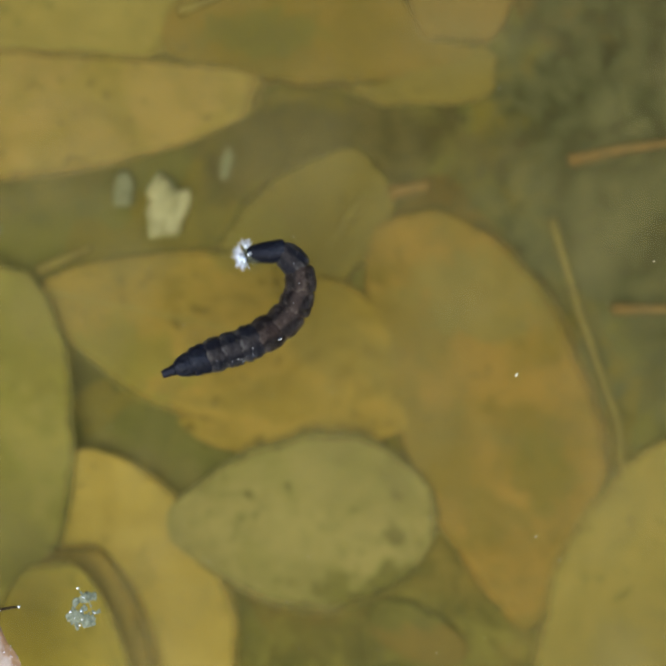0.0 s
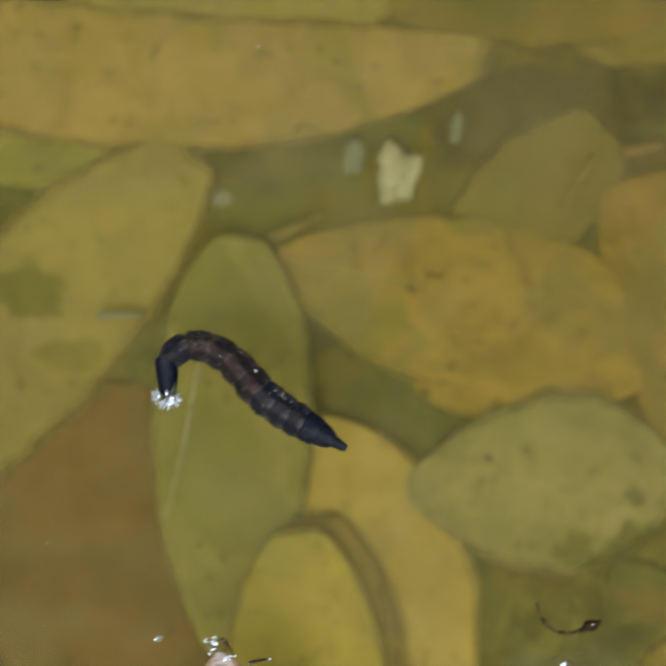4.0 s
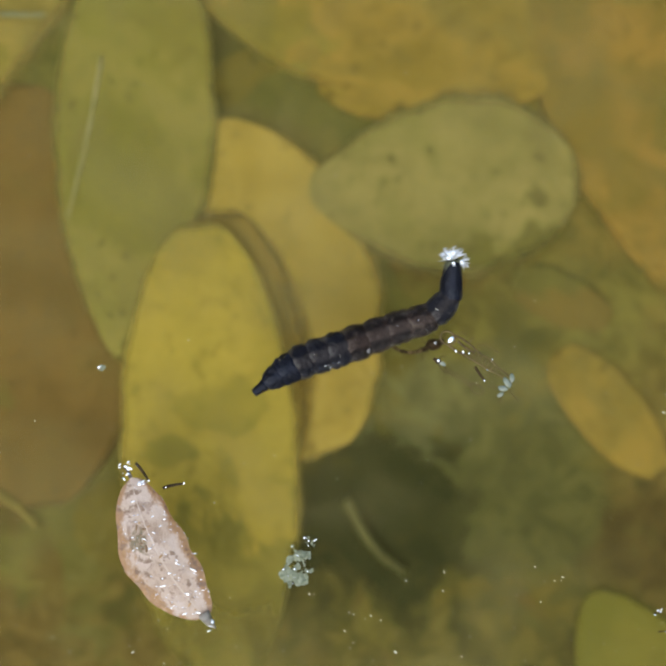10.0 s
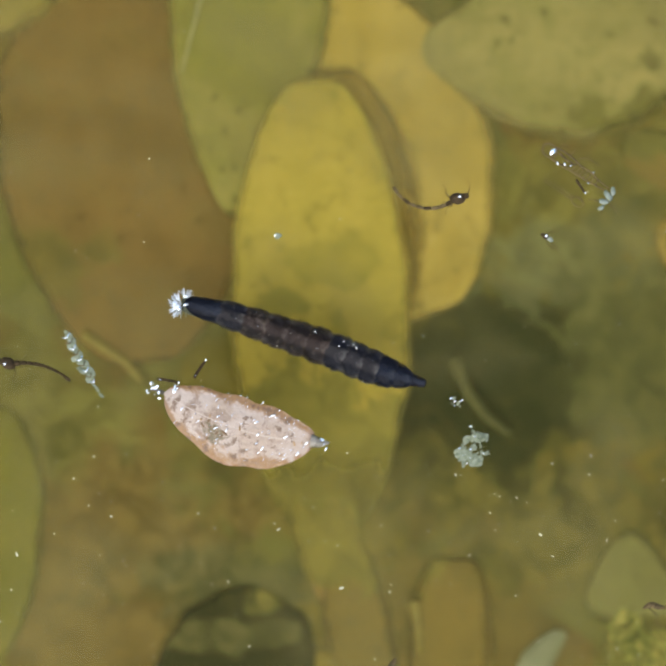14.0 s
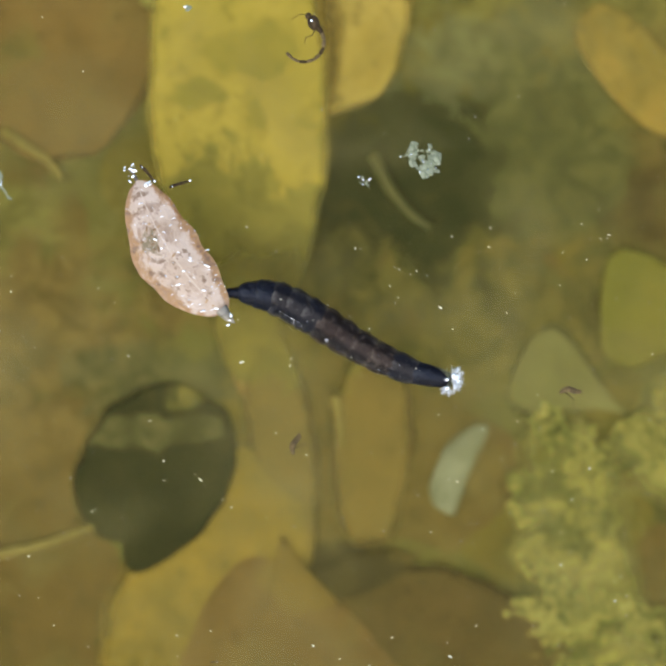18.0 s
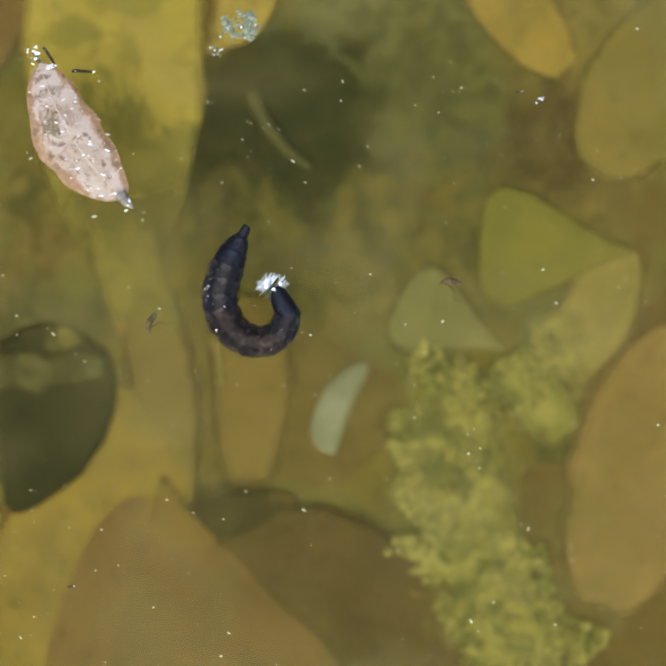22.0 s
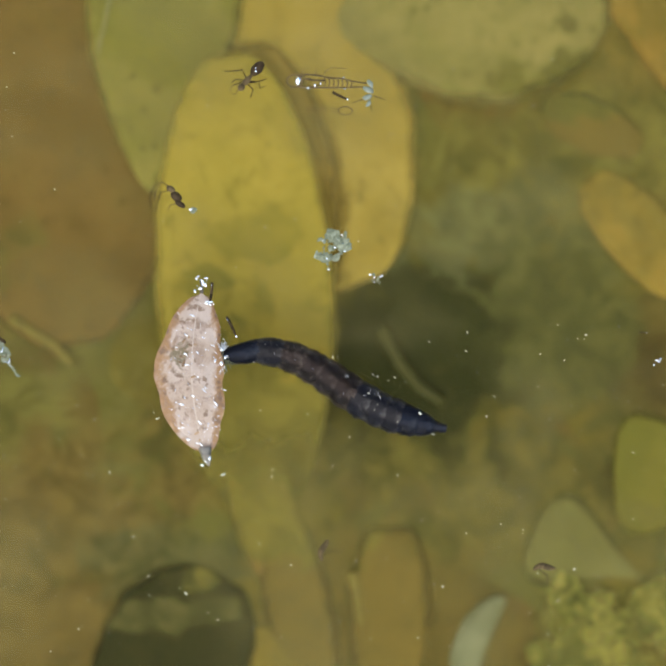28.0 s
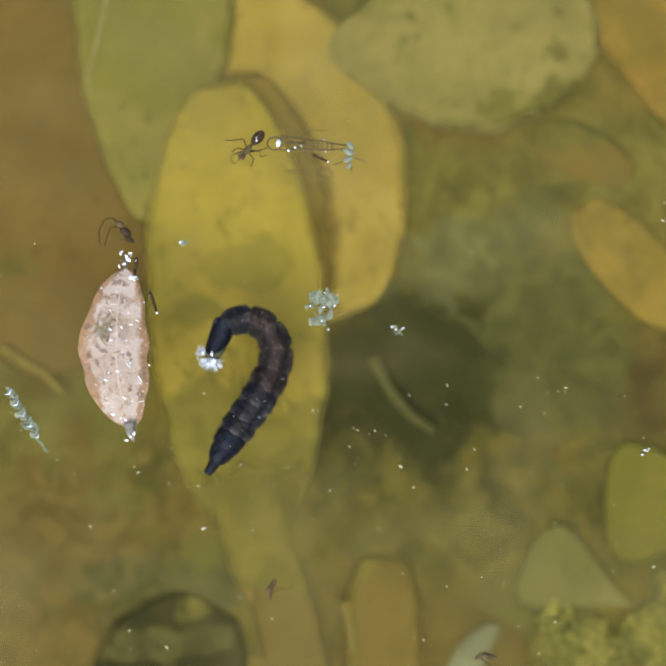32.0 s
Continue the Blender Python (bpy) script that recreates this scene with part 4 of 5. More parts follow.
def build_floating_leaf():
    length, half = 19.6 * MM, 4.35 * MM
    top = tagged(new("floating_leaf"), "small pinkish tan floating leaf with wet glints", "leaf")
    shape = dict(wide=0.5, bend=-0.07, blunt=0.52, dome=0.0005, nu=44, nv=16, ragged=0.075)
    part("blade", blade(length, half, seed=71, left=0.88, right=1.05, **shape), PINK, top)
    rng = random.Random(3)

    def top_of(u, y, v):
        return 0.0005 * (1 - v * v) * math.sin(math.pi * min(1, 0.08 + u * 0.92)) + 0.0006 * noise.noise(Vector((u * length * 90, y * 90, 71 * 3.1)))

    def middle(u):
        return -0.07 * length * 4 * u * (1 - u)

    part("midrib", tube([(u * length, middle(u), top_of(u, middle(u), 0) - 0.00002) for u in [0.03 + 0.92 * k / 24 for k in range(25)]], [0.035 * MM] * 25, 6), CREAM, top, "pale midrib")
    part("leaf_stalk", tube([(0, 0, 0), (-1.0 * MM, 0.1 * MM, 0.1 * MM), (-1.7 * MM, -0.1 * MM, 0.1 * MM)], [0.26 * MM, 0.2 * MM, 0.12 * MM], 7), GRIT, top)
    part("leaf_tip", tube([(length - 0.6 * MM, 0, 0.1 * MM), (length + 0.9 * MM, 0.15 * MM, 0.1 * MM), (length + 1.8 * MM, 0.45 * MM, 0)], [0.85 * MM, 0.5 * MM, 0.05 * MM], 9), TIP, top, "grey rotted leaf tip")
    for k in range(30):
        x, y, r = (rng.gauss(-1.1, 0.5), rng.gauss(0.1, 0.42), rng.uniform(0.06, 0.2)) if k < 15 else (rng.gauss(1.3, 0.4), rng.gauss(0.5, 0.4), rng.uniform(0.08, 0.24)) if k < 20 else (rng.gauss(20.1, 0.5), rng.gauss(0.2, 0.3), rng.uniform(0.1, 0.32))
        bm = bmesh.new()
        ball(bm, (x * MM, y * MM, 0.4 * MM), (1.5 * r * MM, 0.6 * r * MM, 0.45 * r * MM), rng.gauss(1.0, 0.5), 6, 8)
        part("air_bubble", bm, SILVER if k % 3 else WHITE_HAIR, top, "silvery air bubble")
    for k in range(190):
        u = rng.choice((rng.gauss(0.42, 0.1), rng.gauss(0.78, 0.1), rng.uniform(0.05, 0.97)))
        if not 0.04 < u < 0.98:
            continue
        v = rng.uniform(-0.95, 0.95)
        w = half * math.sin(math.pi * u) ** 0.52
        y = -0.07 * length * 4 * u * (1 - u) + v * w
        r = min(0.028 * math.exp(rng.gauss(0, 0.65)), 0.11) * MM
        bm = bmesh.new()
        clump(bm, 0, 0, 0, r, k, 0.4)
        for q in bm.verts:
            q.co = Matrix.Rotation(1.0 + rng.gauss(0, 0.05) + 0.4 * math.sin(k), 3, "Z") @ Vector((q.co.x * (1.5 + k % 5), q.co.y * 0.8, q.co.z)) + Vector((u * length, y, top_of(u, y, v) + 0.00005))
        part("water_bead", bm, SILVER, top)
    for k in range(18):
        u, v = (rng.gauss(0.4, 0.06), rng.gauss(-0.25, 0.2)) if k % 2 else (rng.gauss(0.5, 0.24), rng.gauss(0.0, 0.5))
        u, v = min(max(u, 0.06), 0.94), min(max(v, -0.9), 0.9)
        y = middle(u) + v * half * math.sin(math.pi * u) ** 0.52
        bm = bmesh.new()
        clump(bm, 0, 0, 0, rng.uniform(0.05, 0.16) * MM, k, 0.3)
        for q in bm.verts:
            q.co.x *= 1 + 0.8 * (k % 4)
        crumb = part("dirt_crumb", bm, (RIM, DIRT)[k % 2], top)
        crumb.matrix_basis = pose(u * length, y, top_of(u, y, v) + 0.00003, 0, 0, 47 * k)
    return top


floating_leaf = build_floating_leaf()


def build_leg():
    leg = tagged(new("insect_leg"), "black bristly insect leg floating by the leaf", "insect leg", "loose insect legs")
    part("thigh", tube([(0, 0, 0.1 * MM), (0.5 * MM, 0.06 * MM, 0.15 * MM), (1.4 * MM, 0.05 * MM, 0.15 * MM)], [0.2 * MM, 0.21 * MM, 0.2 * MM], 7), CHITIN, leg)
    part("shin", tube([(1.35 * MM, 0.05 * MM, 0.15 * MM), (2.0 * MM, 0.03 * MM, 0.15 * MM), (2.6 * MM, -0.05 * MM, 0.12 * MM)], [0.19 * MM, 0.17 * MM, 0.12 * MM], 7), CHITIN, leg)
    for x, r in ((2.7, 0.13), (0.4, 0.07)):
        bm = bmesh.new()
        ball(bm, (x * MM, 0, 0.3 * MM), (1.3 * r * MM, r * MM, 0.7 * r * MM), 0.4, 6, 8)
        part("water_bead", bm, SILVER, leg)
    return leg


leg_one = build_leg()
leg_two = copy_thing(leg_one, Matrix())


# ---- drowned insects and cast skins on the water ----
def wing(length, width, parent, x, y, turn, material):
    """A clear wing: its dark veins."""
    outer = [(length * (0.5 - 0.5 * math.cos(a)), width * math.sin(a) * (1 if a < math.pi else 0.6), 0.05 * MM) for a in [math.tau * k / 24 for k in range(25)]]
    ob = part("wing", tube(outer, [0.045 * MM] * 25, 4), material, parent)
    ob.matrix_basis = pose(x * MM, y * MM, 0.15 * MM, 0, 0, turn)
    part("vein", tube([(0, 0, 0.05 * MM), (length * 0.5, 0.1 * width, 0.05 * MM), (length * 0.95, 0, 0.05 * MM)], [0.04 * MM] * 3, 4), material, ob)
    return ob


def jointed_leg(parent, x, y, turn, length, material):
    l = length * MM
    ob = part("leg", tube([(0, 0, 0.1 * MM), (0.4 * l, 0.12 * l, 0.2 * MM), (0.7 * l, -0.08 * l, 0.08 * MM), (l, 0.1 * l, 0.05 * MM)], [0.07 * MM, 0.06 * MM, 0.045 * MM, 0.03 * MM], 5), material, parent)
    ob.matrix_basis = pose(x * MM, y * MM, 0, 0, 0, turn)


def abdomen_chain(tail, curl):
    """Poses of nine rings that curl by so many degrees in all, from the thorax out."""
    out, heading, x, y = [], 222.0, -0.6, -0.3
    for k in range(9):
        heading -= curl / 9
        out.append(pose(x * MM, y * MM, 0.15 * MM, 0, 0, heading))
        x, y = x + tail / 9 * math.cos(radians(heading)), y + tail / 9 * math.sin(radians(heading))
    return out


def build_gnat(name, label, skin, tail=9.0, curve=1.0, wings=True):
    """Head and thorax at the origin, the abdomen trailing along -x in a curve."""
    g = tagged(new(name), label, "insect", "drowned insects")
    bm = bmesh.new()
    ball(bm, (0, 0, 0.2 * MM), (1.0 * MM, 0.75 * MM, 0.6 * MM))
    part("thorax", bm, CHITIN, g)
    bm = bmesh.new()
    ball(bm, (0.95 * MM, 0.35 * MM, 0.2 * MM), (0.45 * MM, 0.42 * MM, 0.4 * MM))
    part("head", bm, CHITIN, g)
    rings = []
    for k, spot in enumerate(abdomen_chain(tail, 84 * curve)):
        step, r = tail * MM / 9, (0.27 - 0.1 * k / 9) * MM * (1.25 if k in (0, 8) else 1.0)
        ring = part("abdomen_ring", tube([(0, 0, 0), (step * 0.5, 0, 0), (step * 1.02, 0, 0)], [0.8 * r, r, 0.75 * r], 8), skin if k % 3 else CHITIN, g)
        ring.matrix_basis = spot
        rings.append(ring)
    part("feeler", tube([(1.2 * MM, 0.5 * MM, 0.2 * MM), (1.5 * MM, 1.4 * MM, 0.2 * MM), (1.2 * MM, 2.4 * MM, 0.1 * MM)], [0.05 * MM, 0.04 * MM, 0.02 * MM], 4), CHITIN, g)
    for k, a in enumerate((200, 240, 120)):
        jointed_leg(g, -0.2 - 0.3 * k, 0, a, 2.2, CHITIN)
    if wings:
        wing(4.2 * MM, 0.8 * MM, g, -0.3, 0.3, 165, CHITIN)
    bm = bmesh.new()
    ball(bm, (0.2 * MM, 0.2 * MM, 0.72 * MM), (0.22 * MM, 0.15 * MM, 0.1 * MM), 0, 5, 7)
    part("water_bead", bm, SILVER, g)
    return g, rings


def build_skin(name, label, length, material, seed, legs=4, sparkle=4):
    """A cast insect skin: a split husk with leg sheaths and trapped air."""
    s = tagged(new(name), label, "cast skin", "cast insect skins")
    rng = random.Random(seed)
    n = 8
    for k in range(n):
        u0, u1 = (k - 0.1) / n, (k + 1) / n
        r = (0.36 * math.sin(math.pi * min(1, 0.15 + 0.8 * u0)) + 0.08) * MM
        part("husk_ring", tube([(length * (u0 - 0.5) * MM, 0.3 * MM * math.sin(5 * u0), 0.1 * MM), (length * ((u0 + u1) / 2 - 0.5) * MM, 0.3 * MM * math.sin(5 * u0 + 0.3), 0.15 * MM), (length * (u1 - 0.5) * MM, 0.3 * MM * math.sin(5 * u1), 0.1 * MM)], [r * 0.8, r, r * 0.75], 8), material, s)
    for k in range(legs):
        jointed_leg(s, length * rng.uniform(-0.4, 0.1), 0, rng.choice((-1, 1)) * rng.uniform(40, 140), rng.uniform(1.5, 3.2), material if k % 2 else CHITIN)
    for k in range(sparkle):
        bm = bmesh.new()
        r = rng.uniform(0.12, 0.3) * MM
        ball(bm, (length * rng.uniform(-0.45, 0.45) * MM, rng.uniform(-0.4, 0.4) * MM, 0.55 * MM), (r * 1.5, r, 0.5 * r), rng.uniform(0, 3), 5, 7)
        part("air_bubble", bm, SILVER, s)
    return s


def build_fluff(name, label, arms, size, material, seed, sparkle=5):
    """A ragged pale cluster of husk shreds."""
    s = tagged(new(name), label, "cast skin", "cast insect skins")
    rng = random.Random(seed)
    for k in range(arms):
        a = rng.uniform(0, math.tau)
        p = Vector((rng.gauss(0, 0.3), rng.gauss(0, 0.3), 0)) * size * MM
        pts = [p]
        for j in range(4):
            a += rng.uniform(-1.3, 1.3)
            p = p + Vector((math.cos(a), math.sin(a), rng.uniform(-0.1, 0.15))) * size * 0.11 * MM
            pts.append(p)
        part("shred", tube([(q.x, q.y, q.z + 0.1 * MM) for q in pts], [0.05 * MM, 0.09 * MM, 0.1 * MM, 0.07 * MM, 0.03 * MM], 5), material, s)
    for k in range(arms * 2):
        bm = bmesh.new()
        clump(bm, rng.gauss(0, 0.3) * size * MM, rng.gauss(0, 0.24) * size * MM, 0.15 * MM, rng.uniform(0.08, 0.27) * MM, seed + k, 0.3)
        part("skin_flake", bm, material, s)
    for k in range(sparkle):
        bm = bmesh.new()
        r = rng.uniform(0.06, 0.15) * MM
        ball(bm, (rng.gauss(0, 0.45) * size * MM, rng.gauss(0, 0.4) * size * MM, 0.45 * MM), (r * 1.4, r, 0.5 * r), rng.uniform(0, 3), 5, 7)
        part("air_bubble", bm, SILVER, s)
    return s


gnat, gnat_rings = build_gnat("drowned_gnat", "drowned dark gnat with a thin curved abdomen", HUSK, 8.5, 1.0, False)


def strand(parent, name, points, width, material):
    """A thin bent line of skin or leg lying on the water; places and width in millimetres."""
    return part(name, tube([(x * MM, y * MM, 0.12 * MM) for x, y in points], [0.5 * width * MM * (1.1 - 0.4 * k / len(points)) for k in range(len(points))], 5), material, parent)


def loop(parent, name, x, y, a, b, turn, width, material):
    """A closed oval outline."""
    c, d = math.cos(radians(turn)), math.sin(radians(turn))
    pts = [(x + a * math.cos(q) * c - b * math.sin(q) * d, y + a * math.cos(q) * d + b * math.sin(q) * c) for q in [math.tau * k / 18 for k in range(19)]]
    return strand(parent, name, pts, width, material)


def blob(parent, name, x, y, r, material, seed, long=1.0, flat=0.4):
    bm = bmesh.new()
    clump(bm, 0, 0, 0, r * MM, seed, flat)
    for v in bm.verts:
        v.co.x *= long
    ob = part(name, bm, material, parent)
    ob.matrix_basis = pose(x * MM, y * MM, 0.2 * MM, 0, 0, 40 * seed)
    return ob


BLUISH = plain_material("bluish_wet_skin", (0.13, 0.15, 0.11), (0.20, 0.215, 0.17), 1400.0, 0.4, 0.25, 0.0002)


def build_exuvia():
    """The empty skin of an emerged fly: glassy outlines, cross rings, leg sheaths, bluish wet ends."""
    s = tagged(new("winged_cast_skin"), "glassy brown cast insect skin with leg sheaths", "cast skin", "cast insect skins")
    loop(s, "head_shell", -4.6, 0.15, 0.95, 0.78, 0, 0.24, HUSK)
    blob(s, "air_bubble", -4.2, 0.2, 0.36, SILVER, 2, 1.3)
    strand(s, "skin_edge", [(-4.2, 0.85), (-3.0, 1.05), (-1.6, 0.95), (-0.4, 0.75), (1.2, 0.75), (2.6, 0.45), (4.2, 0.3)], 0.24, HUSK)
    strand(s, "skin_edge", [(-4.0, -0.55), (-2.8, -0.6), (-1.4, -0.5), (0.0, -0.45), (1.4, -0.4), (2.8, -0.25), (4.1, -0.15)], 0.24, HUSK)
    strand(s, "skin_edge", [(-3.4, 0.5), (-2.2, 0.35), (-0.8, 0.4)], 0.3, HUSK)
    for k in range(7):
        x = -1.0 + 0.55 * k
        strand(s, "skin_ring", [(x, 0.75 - 0.05 * k), (x + 0.16, 0.2), (x + 0.05, -0.42 + 0.03 * k)], 0.17, HUSK)
    strand(s, "dark_streak", [(-3.1, -0.72), (-2.2, -0.4), (-1.3, -0.1)], 0.16, CHITIN)
    for x, y, r in ((-2.9, -0.66, 0.12), (-2.1, -0.25, 0.12), (-1.4, 0.0, 0.09), (1.4, 0.9, 0.07), (1.6, -0.55, 0.07)):
        blob(s, "water_bead", x, y, r, SILVER, int(10 * r + 7), 1.6)
    strand(s, "leg_stump", [(0.1, -1.0), (1.0, -1.4), (1.9, -1.75)], 0.34, CHITIN)
    blob(s, "water_bead", 2.0, -1.8, 0.13, SILVER, 4, 1.2)
    for k, (x, y, r) in enumerate(((4.7, 0.3, 0.38), (4.5, -0.5, 0.5), (4.45, -1.4, 0.42), (4.6, -2.2, 0.3))):
        blob(s, "wet_skin", x, y, 0.8 * r, BLUISH, k + 3, 1.9)
    blob(s, "air_bubble", 4.5, -1.2, 0.17, SILVER, 9, 1.5)
    for points in ([(-1.1, 1.3), (-0.2, 2.0), (1.7, 2.0)], [(-3.8, 1.1), (-3.6, 1.7), (-2.9, 1.75)], [(-2.1, 1.1), (-2.0, 2.0)], [(3.9, -1.7), (2.6, -2.2)], [(5.2, -1.2), (6.8, -1.6)], [(4.9, -2.4), (5.0, -3.1)]):
        strand(s, "leg_sheath", points, 0.12, HUSK)
    loop(s, "loose_shell", 1.8, -3.2, 0.85, 0.5, 0, 0.15, HUSK)
    strand(s, "loose_thread", [(1.0, -3.0), (-0.5, -2.95), (-3.2, -3.1)], 0.09, HUSK)
    strand(s, "loose_thread", [(1.0, -3.4), (-0.5, -3.35), (-3.0, -3.4)], 0.09, HUSK)
    return s


def build_ant():
    """A drowned ant: oval rear, narrow middle, head, bent legs, one trapped bubble."""
    a = tagged(new("drowned_ant"), "small drowned brown ant with bent legs", "insect", "drowned insects")
    for name, x, rx, ry in (("abdomen", 1.4, 1.1, 0.68), ("waist", 0.25, 0.3, 0.24), ("thorax", -0.6, 0.75, 0.42), ("head", -1.65, 0.5, 0.45)):
        bm = bmesh.new()
        ball(bm, (x * MM, 0, 0.2 * MM), (rx * MM, ry * MM, 0.4 * MM))
        part(name, bm, CHITIN if name == "abdomen" else HUSK, a)
    for x, y in ((1.3, 0.1), (1.0, -0.15)):
        blob(a, "wet_glint", x, y, 0.12, SILVER, 3).location.z = 0.55 * MM
    for points in ([(-0.4, 0.3), (0.1, 1.3), (-0.7, 2.0), (-1.5, 2.9)], [(-0.8, 0.35), (-1.3, 1.2), (-2.0, 1.3)], [(-1.0, 0.3), (-2.0, 0.9)],
                   [(-0.4, -0.3), (0.3, -1.2), (-0.2, -1.8), (0.5, -2.2)], [(-0.8, -0.3), (-0.9, -1.3), (-1.9, -1.7)], [(-0.6, -0.35), (0.1, -1.0), (1.2, -1.7)]):
        strand(a, "leg", points, 0.15, CHITIN)
    loop(a, "feeler", -2.4, 0.5, 0.6, 0.45, 20, 0.11, HUSK)
    return a


def build_midge():
    """A drowned midge, bent over, its wings folded back into a loop."""
    m = tagged(new("drowned_midge"), "small drowned midge with looped clear wings", "insect", "drowned insects")
    for name, x, y, rx, ry in (("thorax", 0.0, 0.0, 0.8, 0.55), ("head", 1.0, -0.35, 0.75, 0.36), ("abdomen", -1.1, 0.2, 0.6, 0.4)):
        bm = bmesh.new()
        ball(bm, (x * MM, y * MM, 0.2 * MM), (rx * MM, ry * MM, 0.35 * MM), 0.2)
        part(name, bm, HUSK if name == "abdomen" else CHITIN, m)
    strand(m, "wing", [(-1.2, 0.3), (-2.4, 0.1), (-2.9, -0.7), (-2.4, -2.2), (-1.3, -3.2), (-0.6, -3.1), (-1.2, -2.1), (-1.7, -0.9), (-1.2, -0.2)], 0.15, CHITIN)
    strand(m, "wing_vein", [(-2.6, -0.1), (-2.3, -1.2), (-1.6, -2.3)], 0.12, HUSK)
    strand(m, "leg", [(0.6, -0.6), (0.2, -1.3), (0.4, -1.9)], 0.12, HUSK)
    return m


def build_flaky_skin(name, label, lobes, seed, beads=1):
    """A crumpled pale skin: thin overlapping flakes along its lobes, and beads. Lobes: from, to, thickness."""
    s = tagged(new(name), label, "cast skin", "cast insect skins")
    rng = random.Random(seed)
    for (ax, ay), (bx, by), thick in lobes:
        for k in range(max(4, int(8 * math.hypot(bx - ax, by - ay) / thick ** 0.5))):
            u = rng.random()
            bm = bmesh.new()
            sides = rng.randint(7, 11)
            r = thick * rng.uniform(0.2, 0.5) * MM
            up = [bm.verts.new((1.5 * r * rng.uniform(0.55, 1.1) * math.cos(math.tau * q / sides), r * rng.uniform(0.55, 1.1) * math.sin(math.tau * q / sides), r * rng.uniform(-0.15, 0.15))) for q in range(sides)]
            crest = bm.verts.new((rng.uniform(-0.3, 0.3) * r, 0, 0.25 * r))
            foot = bm.verts.new((0, 0, -0.1 * r))
            for q in range(sides):
                bm.faces.new([up[q], up[(q + 1) % sides], crest])
                bm.faces.new([up[(q + 1) % sides], up[q], foot])
            flake = part("skin_flake", bm, PALE_HUSK, s, smooth=False)
            flake.matrix_basis = pose((ax + (bx - ax) * u + rng.gauss(0, 0.17) * thick) * MM, (ay + (by - ay) * u + rng.gauss(0, 0.17) * thick) * MM, rng.uniform(0.05, 0.25) * MM, rng.gauss(0, 14), rng.gauss(0, 14), rng.uniform(0, 360))
        for k in range(beads):
            u = rng.random()
            blob(s, "wet_glint", ax + (bx - ax) * u + rng.gauss(0, 0.15), ay + (by - ay) * u + rng.gauss(0, 0.15), rng.uniform(0.04, 0.09), SILVER, k, 1.8).location.z = 0.3 * MM
    return s


ant = build_ant()
winged_skin = build_exuvia()
midge = build_midge()
pale_skin = build_flaky_skin("pale_cast_skin", "ragged pale greenish cast skin floating", [((-1.3, -0.2), (1.6, -1.5), 1.5), ((-0.8, -0.6), (1.0, -1.4), 1.2), ((-0.5, 1.2), (2.0, 1.8), 1.1), ((-0.4, 1.1), (-1.0, 0.0), 0.5), ((0.9, -0.3), (2.2, -0.4), 0.45), ((-0.8, -0.9), (-0.6, -2.1), 0.5), ((1.5, 0.3), (1.2, 1.3), 0.3), ((0.5, 2.1), (0.2, 3.0), 0.3), ((0.1, 0.0), (0.9, 0.6), 0.7)], 31)
feather_skin = build_flaky_skin("feathery_cast_skin", "long greyish cast skin with silvery streaks", [((-4.2, 0.2), (-1.0, 0.0), 1.0), ((-1.0, 0.0), (2.4, -0.2), 1.15), ((2.4, -0.2), (5.0, 0.0), 0.35)], 41)
for k in range(9):
    strand(feather_skin, "husk_rib", [(-3.9 + 0.8 * k, 0.62 - 0.04 * k), (-3.5 + 0.8 * k, 0.0), (-3.9 + 0.8 * k, -0.6 + 0.03 * k)], 0.14, HUSK if k % 2 else SILVER).location.z = 0.25 * MM
curled_gnat, curled_rings = build_gnat("curled_gnat", "drowned gnat curled on the surface", CHITIN, 7.5, 0.6, False)
small_skin = build_skin("small_cast_skin", "small glassy brown cast skin", 2.6, HUSK, 51, 1, 0)
small_skin_two = copy_thing(small_skin, Matrix())
bubble_patch = build_fluff("bubble_patch", "small silvery patch of bubbles on the surface", 2, 1.0, PALE_HUSK, 61, 6)
bubble_patch_two = build_fluff("bubble_patch", "silvery bubble beside a black crumb", 1, 0.9, CHITIN, 62, 5)
def build_splinter():
    """A tiny black splinter of an insect's leg."""
    p = tagged(new("insect_leg"), "tiny black leg splinter adrift on the water", "insect leg", "loose insect legs")
    part("shin", tube([(-0.45 * MM, 0, 0.08 * MM), (0, 0.04 * MM, 0.1 * MM), (0.45 * MM, 0, 0.08 * MM)], [0.07 * MM, 0.085 * MM, 0.05 * MM], 6), CHITIN, p)
    blob(p, "water_bead", 0.45, 0.0, 0.06, SILVER, 2)
    return p


splinter_one, splinter_two = build_splinter(), build_splinter()


def build_fly():
    """A drowned fly, no more than a dark body, a bead of air and trailing legs."""
    f = tagged(new("drowned_fly"), "tiny drowned bluish fly with a bead of air", "insect", "drowned insects")
    for name, x, rx, ry in (("thorax", 0.0, 0.42, 0.34), ("abdomen", 0.6, 0.5, 0.28), ("head", -0.45, 0.22, 0.24)):
        bm = bmesh.new()
        ball(bm, (x * MM, 0, 0.15 * MM), (rx * MM, ry * MM, 0.26 * MM))
        part(name, bm, BLUISH if name == "abdomen" else CHITIN, f)
    blob(f, "air_bubble", 0.0, 0.1, 0.17, SILVER, 3).location.z = 0.4 * MM
    for points in ([(0.2, -0.2), (0.8, -0.7), (1.7, -0.8)], [(0.5, -0.1), (1.4, -0.4), (2.6, -0.7)], [(-0.1, 0.2), (0.1, 0.7), (0.6, 1.0)]):
        strand(f, "leg", points, 0.09, CHITIN)
    return f


